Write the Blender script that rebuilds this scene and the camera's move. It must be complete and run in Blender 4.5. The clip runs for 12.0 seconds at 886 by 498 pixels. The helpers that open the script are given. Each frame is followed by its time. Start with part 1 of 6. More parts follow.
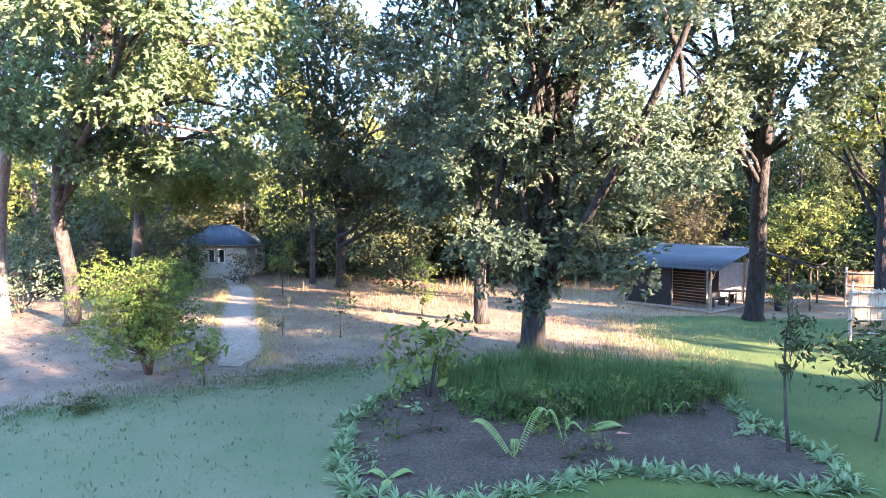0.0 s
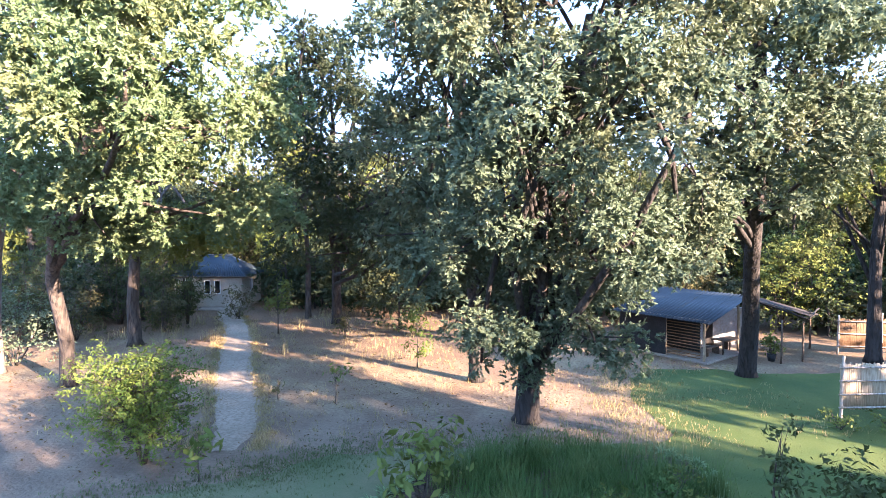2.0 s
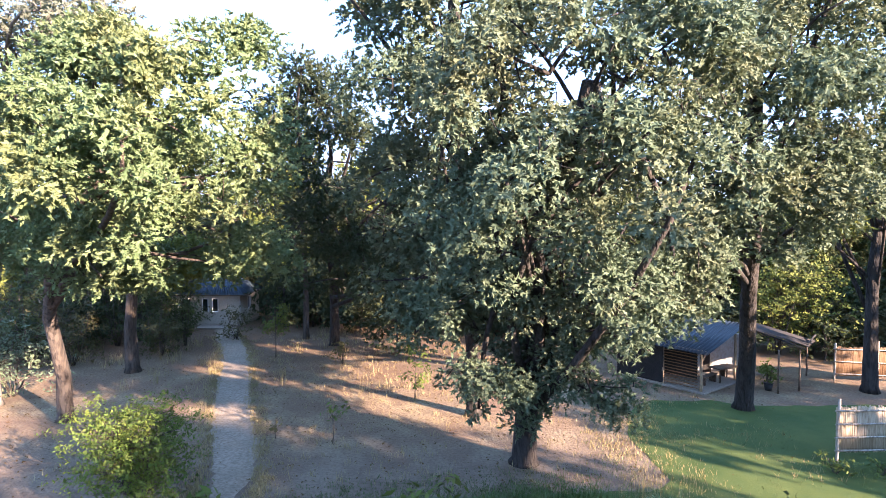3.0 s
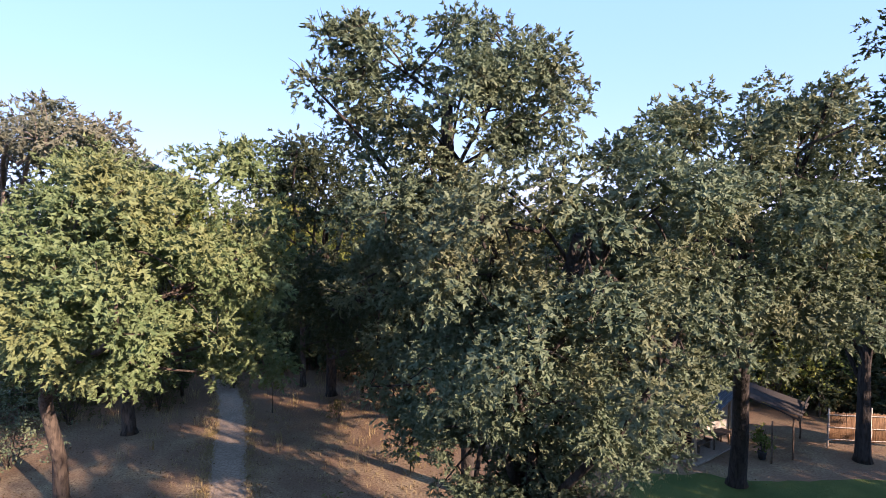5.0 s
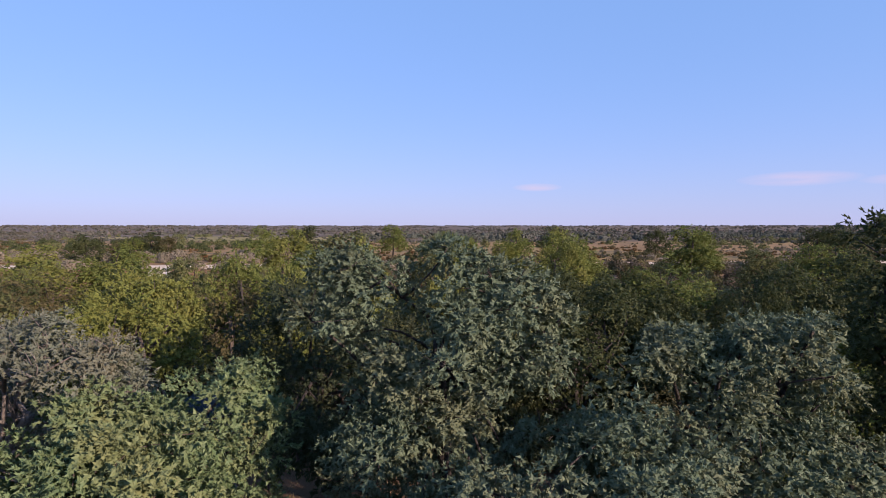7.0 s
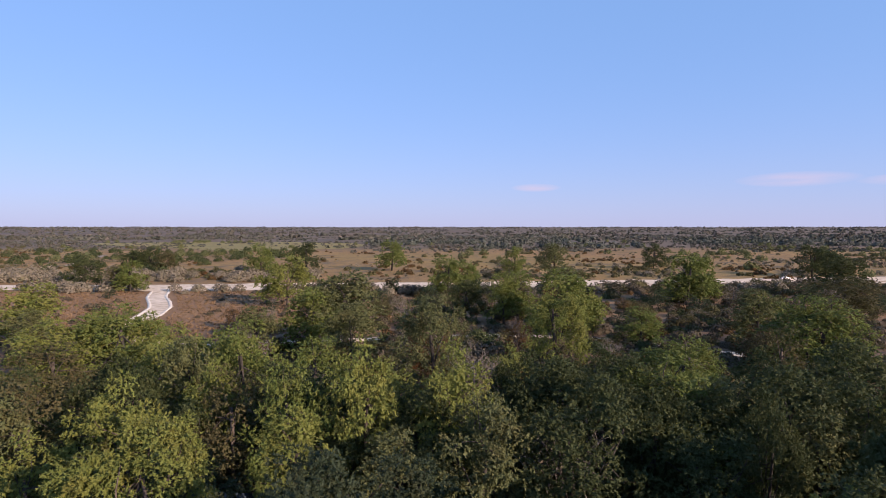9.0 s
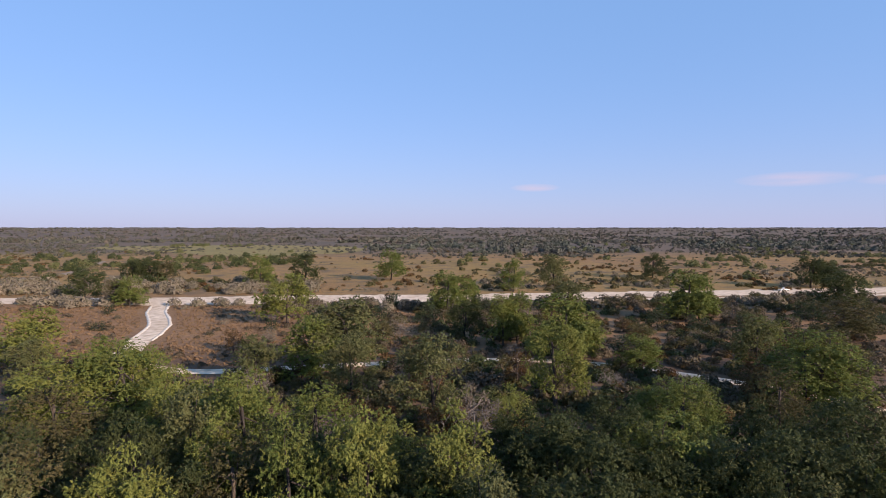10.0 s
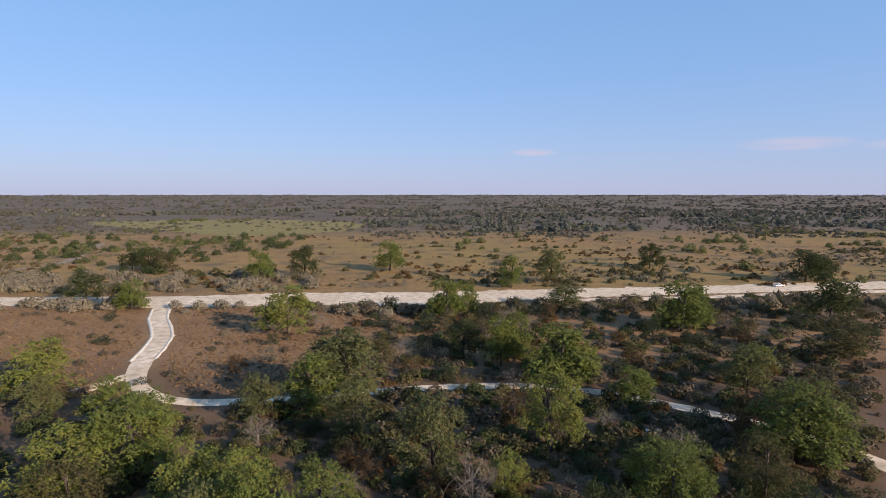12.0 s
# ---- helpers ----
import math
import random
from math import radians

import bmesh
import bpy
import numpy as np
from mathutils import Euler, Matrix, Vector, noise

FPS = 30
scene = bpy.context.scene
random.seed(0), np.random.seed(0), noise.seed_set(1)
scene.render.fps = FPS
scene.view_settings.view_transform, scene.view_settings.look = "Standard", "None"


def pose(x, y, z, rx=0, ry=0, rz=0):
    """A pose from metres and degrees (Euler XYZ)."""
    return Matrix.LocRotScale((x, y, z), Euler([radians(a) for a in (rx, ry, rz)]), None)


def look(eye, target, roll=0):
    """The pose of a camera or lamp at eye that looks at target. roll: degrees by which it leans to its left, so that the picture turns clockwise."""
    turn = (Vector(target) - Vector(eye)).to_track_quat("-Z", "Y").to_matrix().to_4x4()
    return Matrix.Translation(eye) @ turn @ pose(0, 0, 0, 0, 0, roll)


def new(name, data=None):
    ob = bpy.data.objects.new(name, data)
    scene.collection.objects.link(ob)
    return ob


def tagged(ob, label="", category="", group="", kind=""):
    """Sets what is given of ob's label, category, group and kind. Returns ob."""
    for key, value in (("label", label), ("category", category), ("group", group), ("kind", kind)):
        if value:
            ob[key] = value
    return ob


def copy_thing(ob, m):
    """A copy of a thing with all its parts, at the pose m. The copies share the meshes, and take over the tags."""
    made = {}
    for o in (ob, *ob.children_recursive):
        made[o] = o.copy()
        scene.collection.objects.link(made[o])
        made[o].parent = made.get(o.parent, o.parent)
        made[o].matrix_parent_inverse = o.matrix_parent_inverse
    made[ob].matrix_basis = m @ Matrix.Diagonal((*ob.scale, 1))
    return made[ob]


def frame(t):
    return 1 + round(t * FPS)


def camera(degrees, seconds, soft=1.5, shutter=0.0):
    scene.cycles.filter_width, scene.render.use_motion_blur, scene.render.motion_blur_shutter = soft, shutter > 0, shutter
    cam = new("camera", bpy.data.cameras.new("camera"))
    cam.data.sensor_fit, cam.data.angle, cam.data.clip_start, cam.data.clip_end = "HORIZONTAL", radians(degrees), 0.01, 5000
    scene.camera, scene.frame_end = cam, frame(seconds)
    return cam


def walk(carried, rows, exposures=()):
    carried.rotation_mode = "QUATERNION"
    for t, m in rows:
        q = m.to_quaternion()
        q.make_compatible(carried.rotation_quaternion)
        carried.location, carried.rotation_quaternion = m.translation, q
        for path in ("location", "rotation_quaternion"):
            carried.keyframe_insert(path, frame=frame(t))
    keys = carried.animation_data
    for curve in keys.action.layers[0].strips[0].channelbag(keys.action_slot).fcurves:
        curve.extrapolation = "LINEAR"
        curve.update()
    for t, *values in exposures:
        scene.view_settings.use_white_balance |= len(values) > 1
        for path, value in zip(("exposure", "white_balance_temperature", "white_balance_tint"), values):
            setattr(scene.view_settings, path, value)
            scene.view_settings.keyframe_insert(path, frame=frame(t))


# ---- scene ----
# ---- camera ----
cam = camera(76.8, 12.0, soft=0.6)
PATH = [
    (0.0, 0.0, 0.0, 4.2, -2.31, 0.0, 0.0),
    (0.5, 0.02, -0.01, 4.81, -2.31, 0.0, -0.09),
    (1.0, 0.05, -0.01, 5.49, -2.31, 0.0, -0.17),
    (1.5, 0.07, -0.01, 6.12, -2.31, 0.0, -0.23),
    (2.0, 0.08, 0.02, 6.75, -2.32, 0.0, -0.32),
    (2.5, 0.09, 0.04, 7.50, -2.32, 0.0, -0.42),
    (4.5, 0.25, 0.08, 10.66, -2.31, 0.0, -0.56),
    (5.0, 0.27, 0.08, 11.75, -2.30, 0.0, -0.64),
    (5.5, 0.27, 0.08, 13.14, -2.30, 0.0, -0.80),
    (6.0, 0.29, 0.06, 14.74, -2.30, 0.0, -0.90),
    (6.5, 0.38, 0.0, 16.49, -2.31, 0.0, -0.88),
    (7.0, 0.43, -0.08, 18.45, -2.31, 0.0, -0.92),
    (7.5, 0.48, -0.12, 20.32, -2.29, 0.0, -0.98),
    (9.5, 0.37, -0.35, 30.46, -2.27, 0.0, -1.08),
    (10.0, 0.29, -0.31, 33.73, -2.28, 0.0, -1.14),
    (10.5, 0.18, -0.18, 38.18, -2.29, 0.0, -1.23),
    (11.0, 0.12, -0.14, 43.07, -2.31, 0.0, -1.34),
    (11.5, 0.13, -0.26, 47.20, -3.36, 0.0, -1.37),
    (12.0, 0.10, -0.36, 49.93, -5.82, 0.0, -1.33),
]
EXPOSURES = [(0.0, 3.90, 5950, 32), (2.5, 3.26, 5900, 31), (4.5, 2.08, 6250, 36), (5.5, 1.32, 6100, 35), (7.0, 0.77, 5850, 34), (9.5, 0.74, 5950, 29), (12.0, 0.66, 6050, 21)]
walk(cam, [(t, pose(x, y, z, 90 + pitch, roll, yaw)) for t, x, y, z, pitch, roll, yaw in PATH], EXPOSURES)

# ---- world and sun ----
SUN_TO = Vector((0.75, -0.66, 0.335)).normalized()
world = bpy.data.worlds.new("sky")
scene.world = world
world.use_nodes = True
wn, wl = world.node_tree.nodes, world.node_tree.links
wn.clear()
w_out = wn.new("ShaderNodeOutputWorld")
w_bg = wn.new("ShaderNodeBackground")
w_sky = wn.new("ShaderNodeTexSky")
w_sky.sky_type = "NISHITA"
w_sky.sun_disc = False
w_sky.sun_elevation = math.asin(SUN_TO.z)
w_sky.sun_rotation = math.atan2(SUN_TO.x, SUN_TO.y)
w_sky.altitude = 1000
w_sky.air_density, w_sky.dust_density, w_sky.ozone_density = 1.0, 0.0, 3.0
w_bg.inputs["Strength"].default_value = 0.070


def wmath(op, a, b=None):
    n = wn.new("ShaderNodeMath")
    n.operation = op
    for i, v in enumerate((a, b)):
        if v is None:
            continue
        if isinstance(v, (int, float)):
            n.inputs[i].default_value = v
        else:
            wl.new(v, n.inputs[i])
    return n.outputs[0]


# two thin pink evening clouds low over the horizon
w_tc = wn.new("ShaderNodeTexCoord")
w_sep = wn.new("ShaderNodeSeparateXYZ")
wl.new(w_tc.outputs["Generated"], w_sep.inputs[0])
az = wmath("ARCTAN2", w_sep.outputs["X"], w_sep.outputs["Y"])
el = wmath("ARCSINE", w_sep.outputs["Z"])
w_map = wn.new("ShaderNodeMapping")
w_map.inputs["Scale"].default_value = (14, 14, 90)
wl.new(w_tc.outputs["Generated"], w_map.inputs[0])
w_noise = wn.new("ShaderNodeTexNoise")
w_noise.inputs["Scale"].default_value = 1.0
w_noise.inputs["Detail"].default_value = 4.0
wl.new(w_map.outputs[0], w_noise.inputs[0])
cloud = None
for a0, e0, aw, eh in ((0.182, 0.0685, 0.045, 0.0075), (0.58, 0.072, 0.085, 0.012), (0.72, 0.066, 0.07, 0.009)):
    da = wmath("POWER", wmath("ABSOLUTE", wmath("DIVIDE", wmath("SUBTRACT", az, a0), aw)), 2.0)
    de = wmath("POWER", wmath("ABSOLUTE", wmath("DIVIDE", wmath("SUBTRACT", el, e0), eh)), 2.0)
    m = wmath("MAXIMUM", wmath("SUBTRACT", 1.0, wmath("ADD", da, de)), 0.0)
    cloud = m if cloud is None else wmath("MAXIMUM", cloud, m)
cloud = wmath("MULTIPLY", cloud, wmath("MULTIPLY", w_noise.outputs["Fac"], 0.8))
w_mix = wn.new("ShaderNodeMix")
w_mix.data_type = "RGBA"
wl.new(cloud, w_mix.inputs["Factor"])
# thin lavender haze all round the horizon
w_haze = wn.new("ShaderNodeMix")
w_haze.data_type = "RGBA"
wl.new(wmath("MULTIPLY", wmath("POWER", 2.718, wmath("MULTIPLY", wmath("ABSOLUTE", el), -9.5)), 0.88), w_haze.inputs["Factor"])
# the dusty evening air evens the sky out
w_even = wn.new("ShaderNodeMix")
w_even.data_type = "RGBA"
w_even.inputs["Factor"].default_value = 0.55
wl.new(w_sky.outputs[0], w_even.inputs[6])
w_even.inputs[7].default_value = (2.75, 5.45, 8.5, 1)
wl.new(w_even.outputs[2], w_haze.inputs[6])
w_haze.inputs[7].default_value = (4.35, 4.6, 5.55, 1)
wl.new(w_haze.outputs[2], w_mix.inputs[6])
w_mix.inputs[7].default_value = (6.8, 5.6, 5.6, 1)
wl.new(w_mix.outputs[2], w_bg.inputs["Color"])
wl.new(w_bg.outputs[0], w_out.inputs[0])

sun_data = bpy.data.lights.new("sun", "SUN")
sun_data.energy, sun_data.angle, sun_data.color = 5.4, radians(0.6), (1.0, 0.79, 0.52)
sun = new("sun", sun_data)
sun.matrix_world = look(SUN_TO * 100, (0, 0, 0))

# ---- materials ----


def node_mat(name):
    m = bpy.data.materials.new(name)
    m.use_nodes = True
    t = m.node_tree
    t.nodes.clear()
    out = t.nodes.new("ShaderNodeOutputMaterial")
    return m, t.nodes, t.links, out


def noise_fac(nodes, links, scale, detail=4.0, lo=0.35, hi=0.65, space="Object", stretch=(1, 1, 1), rough=0.55):
    tc = nodes.new("ShaderNodeTexCoord")
    mp = nodes.new("ShaderNodeMapping")
    mp.inputs["Scale"].default_value = stretch
    nz = nodes.new("ShaderNodeTexNoise")
    nz.inputs["Scale"].default_value = scale
    nz.inputs["Detail"].default_value = detail
    nz.inputs["Roughness"].default_value = rough
    mr = nodes.new("ShaderNodeMapRange")
    mr.inputs["From Min"].default_value, mr.inputs["From Max"].default_value = lo, hi
    links.new(tc.outputs[space], mp.inputs[0])
    links.new(mp.outputs[0], nz.inputs[0])
    links.new(nz.outputs["Fac"], mr.inputs["Value"])
    return mr.outputs[0]


def mix_rgb(nodes, links, fac, a, b, mode="MIX"):
    n = nodes.new("ShaderNodeMix")
    n.data_type, n.blend_type = "RGBA", mode
    for sock, v in ((n.inputs["Factor"], fac), (n.inputs[6], a), (n.inputs[7], b)):
        if isinstance(v, (int, float)):
            sock.default_value = v
        elif isinstance(v, tuple):
            sock.default_value = (*v, 1) if len(v) == 3 else v
        else:
            links.new(v, sock)
    return n.outputs[2]


def principled(nodes, links, out, color, rough=0.8, metal=0.0, spec=0.3, bump=None, bump_strength=0.3, bump_dist=0.02):
    p = nodes.new("ShaderNodeBsdfPrincipled")
    if isinstance(color, tuple):
        p.inputs["Base Color"].default_value = (*color, 1)
    else:
        links.new(color, p.inputs["Base Color"])
    if isinstance(rough, (int, float)):
        p.inputs["Roughness"].default_value = rough
    else:
        links.new(rough, p.inputs["Roughness"])
    p.inputs["Metallic"].default_value = metal
    p.inputs["Specular IOR Level"].default_value = spec
    if bump is not None:
        b = nodes.new("ShaderNodeBump")
        b.inputs["Strength"].default_value, b.inputs["Distance"].default_value = bump_strength, bump_dist
        links.new(bump, b.inputs["Height"])
        links.new(b.outputs[0], p.inputs["Normal"])
    if out is not None:
        links.new(p.outputs[0], out.inputs[0])
    return p


def two_tone(name, c1, c2, scale=2.0, c3=None, fine=30.0, rough=0.85, metal=0.0, spec=0.3, bump=0.4, dist=0.02, stretch=(1, 1, 1)):
    m, n, l, out = node_mat(name)
    f1 = noise_fac(n, l, scale, 5, 0.35, 0.65, stretch=stretch)
    f2 = noise_fac(n, l, fine, 3, 0.4, 0.7, stretch=stretch)
    col = mix_rgb(n, l, f1, c1, c2)
    col = mix_rgb(n, l, f2, col, c3 if c3 else tuple(x * 0.6 for x in c1))
    principled(n, l, out, col, rough, metal, spec, f2, bump, dist)
    return m


def leaf_mat(name, c1, c2, c3, rough=0.6, glow=0.28, patch=0.35):
    """Leaves: each leaf its own tint between c1 and c2, whole twigs shifting to c3."""
    m, n, l, out = node_mat(name)
    geo = n.new("ShaderNodeNewGeometry")
    col = mix_rgb(n, l, geo.outputs["Random Per Island"], c1, c2)
    col = mix_rgb(n, l, noise_fac(n, l, patch, 3, 0.48, 0.72), col, c3)
    p = principled(n, l, None, col, rough, 0, 0.12)
    tr = n.new("ShaderNodeBsdfTranslucent")
    l.new(mix_rgb(n, l, 0.22, col, (0.13, 0.16, 0.045)), tr.inputs["Color"])
    mx = n.new("ShaderNodeMixShader")
    mx.inputs[0].default_value = glow
    l.new(p.outputs[0], mx.inputs[1])
    l.new(tr.outputs[0], mx.inputs[2])
    l.new(mx.outputs[0], out.inputs[0])
    return m


M_LEAF_GREY = leaf_mat("leaf_grey_green", (0.078, 0.115, 0.068), (0.133, 0.172, 0.107), (0.147, 0.158, 0.086), glow=0.24)
M_LEAF_SAGE = leaf_mat("leaf_sage", (0.089, 0.105, 0.041), (0.116, 0.125, 0.051), (0.131, 0.123, 0.048))
M_LEAF_DARK = leaf_mat("leaf_dark_green", (0.042, 0.057, 0.021), (0.056, 0.069, 0.027), (0.069, 0.076, 0.027))
# Darker green: shade at the back of the clearing is in this colour.
M_LEAF_SHADED = leaf_mat("leaf_shaded_green", (0.027, 0.042, 0.021), (0.049, 0.065, 0.036), (0.060, 0.067, 0.032))
M_LEAF_LIME = leaf_mat("leaf_lime_green", (0.101, 0.157, 0.065), (0.172, 0.228, 0.110), (0.187, 0.210, 0.089), glow=0.3)
M_LEAF_YELLOW = leaf_mat("leaf_yellow_green", (0.131, 0.158, 0.035), (0.166, 0.185, 0.046), (0.184, 0.179, 0.044))
M_LEAF_PALE = leaf_mat("leaf_pale_grey", (0.106, 0.127, 0.085), (0.163, 0.177, 0.133), (0.167, 0.157, 0.107), glow=0.28)
M_LEAF_MID = leaf_mat("leaf_mid_green", (0.097, 0.131, 0.030), (0.132, 0.160, 0.041), (0.147, 0.147, 0.037))
M_LEAF_OLIVE = leaf_mat("leaf_olive", (0.070, 0.069, 0.028), (0.091, 0.084, 0.037), (0.099, 0.077, 0.035))
M_LEAF_RUST = leaf_mat("leaf_rust_brown", (0.065, 0.043, 0.019), (0.109, 0.068, 0.027), (0.120, 0.054, 0.019))
M_LEAF_BRIGHT = leaf_mat("leaf_bright_green", (0.064, 0.109, 0.019), (0.122, 0.166, 0.038), (0.150, 0.176, 0.036), glow=0.35, patch=1.2)
M_LEAF_DRY = leaf_mat("leaf_dry_grey", (0.138, 0.116, 0.084), (0.202, 0.177, 0.131), (0.121, 0.112, 0.061), glow=0.1)
M_BLADE = leaf_mat("grass_blade_green", (0.044, 0.092, 0.024), (0.080, 0.140, 0.040), (0.130, 0.170, 0.055), glow=0.3, patch=0.9)
M_STRAW = leaf_mat("dry_grass_straw", (0.240, 0.176, 0.080), (0.368, 0.296, 0.152), (0.208, 0.176, 0.072), glow=0.2, patch=0.6)
M_LEAF_BROWN = leaf_mat("leaf_brown_grey", (0.071, 0.058, 0.039), (0.104, 0.083, 0.058), (0.083, 0.076, 0.044), glow=0.15)
M_BARK = two_tone("bark_brown", (0.066, 0.050, 0.039), (0.108, 0.088, 0.070), 1.5, (0.032, 0.025, 0.021), 9, 0.95, bump=0.9, dist=0.05, stretch=(1, 1, 0.25))
M_BARK_DARK = two_tone("bark_dark", (0.034, 0.029, 0.026), (0.060, 0.051, 0.044), 1.5, (0.016, 0.014, 0.012), 9, 0.95, bump=0.9, dist=0.05, stretch=(1, 1, 0.25))
M_BARK_GREY = two_tone("bark_grey", (0.150, 0.130, 0.112), (0.215, 0.190, 0.166), 1.5, (0.080, 0.068, 0.058), 12, 0.9, bump=0.6, dist=0.03, stretch=(1, 1, 0.3))
M_BARK_PALE = two_tone("bark_pale", (0.34, 0.30, 0.25), (0.48, 0.44, 0.38), 1.5, (0.18, 0.15, 0.12), 12, 0.9, bump=0.6, dist=0.03, stretch=(1, 1, 0.3))
M_PATH = two_tone("sand_path", (0.232, 0.184, 0.134), (0.285, 0.230, 0.172), 0.9, (0.160, 0.124, 0.088), 9, 0.95, bump=0.5, dist=0.02)
M_ROAD = two_tone("white_gravel", (0.56, 0.455, 0.325), (0.69, 0.585, 0.445), 0.05, (0.40, 0.31, 0.215), 0.35, 0.95, bump=0.4, dist=0.06)
M_BERM = two_tone("loose_gravel", (0.62, 0.56, 0.46), (0.72, 0.66, 0.56), 0.2, (0.46, 0.40, 0.31), 1.5, 0.95, bump=0.6, dist=0.1)
M_SOIL = two_tone("dark_bed_soil", (0.063, 0.043, 0.029), (0.104, 0.073, 0.051), 1.2, (0.033, 0.024, 0.017), 18, 0.95, bump=0.8, dist=0.05)
M_WALL = two_tone("plaster_beige", (0.450, 0.383, 0.300), (0.510, 0.450, 0.367), 0.8, (0.375, 0.315, 0.240), 10, 0.9, bump=0.2, dist=0.01)
M_WALL_WHITE = two_tone("plaster_white", (0.378, 0.362, 0.331), (0.420, 0.405, 0.378), 0.8, (0.304, 0.279, 0.241), 8, 0.9, bump=0.2, dist=0.01)
M_ROOF_BLUE = two_tone("roof_steel_blue", (0.030, 0.048, 0.068), (0.042, 0.064, 0.086), 0.7, (0.024, 0.036, 0.048), 12, 0.7, 0.0, 0.2, 0.1, 0.005)
M_ROOF_GREY = two_tone("roof_steel_slate", (0.020, 0.028, 0.036), (0.034, 0.045, 0.055), 0.7, (0.014, 0.018, 0.022), 12, 0.5, 0.0, 0.2, 0.1, 0.005)
M_POLE = two_tone("pole_timber", (0.36, 0.27, 0.17), (0.47, 0.37, 0.25), 2.0, (0.22, 0.16, 0.10), 25, 0.85, bump=0.4, dist=0.01, stretch=(1, 1, 0.2))
M_REED = two_tone("reed_straw", (0.413, 0.323, 0.217), (0.495, 0.405, 0.285), 1.0, (0.270, 0.195, 0.120), 30, 0.85, bump=0.4, dist=0.01, stretch=(1, 1, 0.1))
M_REED_BROWN = two_tone("reed_brown", (0.19, 0.11, 0.055), (0.25, 0.15, 0.08), 1.0, (0.12, 0.07, 0.038), 30, 0.85, bump=0.4, dist=0.01, stretch=(1, 1, 0.1))
M_CONCRETE = two_tone("concrete_floor", (0.27, 0.22, 0.17), (0.34, 0.28, 0.22), 0.8, (0.20, 0.16, 0.12), 16, 0.85, bump=0.2, dist=0.01)
M_DARKWOOD = two_tone("dark_wood", (0.09, 0.065, 0.045), (0.15, 0.11, 0.075), 2.0, (0.05, 0.035, 0.025), 20, 0.8, bump=0.3, dist=0.01)
# Near-black: the shelter's inner shade is put into this colour.
M_SHADE_DARK = two_tone("shade_dark", (0.022, 0.019, 0.017), (0.036, 0.031, 0.027), 2.0, (0.014, 0.012, 0.011), 20, 0.85, bump=0.3, dist=0.01)
M_WHITE = two_tone("white_paint", (0.78, 0.78, 0.77), (0.82, 0.82, 0.81), 2.0, (0.72, 0.71, 0.69), 20, 0.35, 0, 0.5, 0.02, 0.002)
M_BLACK = two_tone("black_rubber", (0.02, 0.02, 0.02), (0.035, 0.035, 0.035), 4.0, (0.015, 0.015, 0.015), 30, 0.8)
M_MEADOW = two_tone("meadow_grass", (0.185, 0.165, 0.048), (0.235, 0.19, 0.062), 0.012, (0.16, 0.125, 0.045), 0.2, 0.95, bump=0.3, dist=0.05)
M_WATER = two_tone("pool_water", (0.05, 0.07, 0.08), (0.07, 0.09, 0.10), 0.1, (0.05, 0.06, 0.07), 0.8, 0.08, 0, 0.5, 0.05, 0.02)


def glass_mat():
    m, n, l, out = node_mat("window_glass")
    principled(n, l, out, (0.02, 0.022, 0.025), 0.06, 0, 0.6)
    return m


M_GLASS = glass_mat()


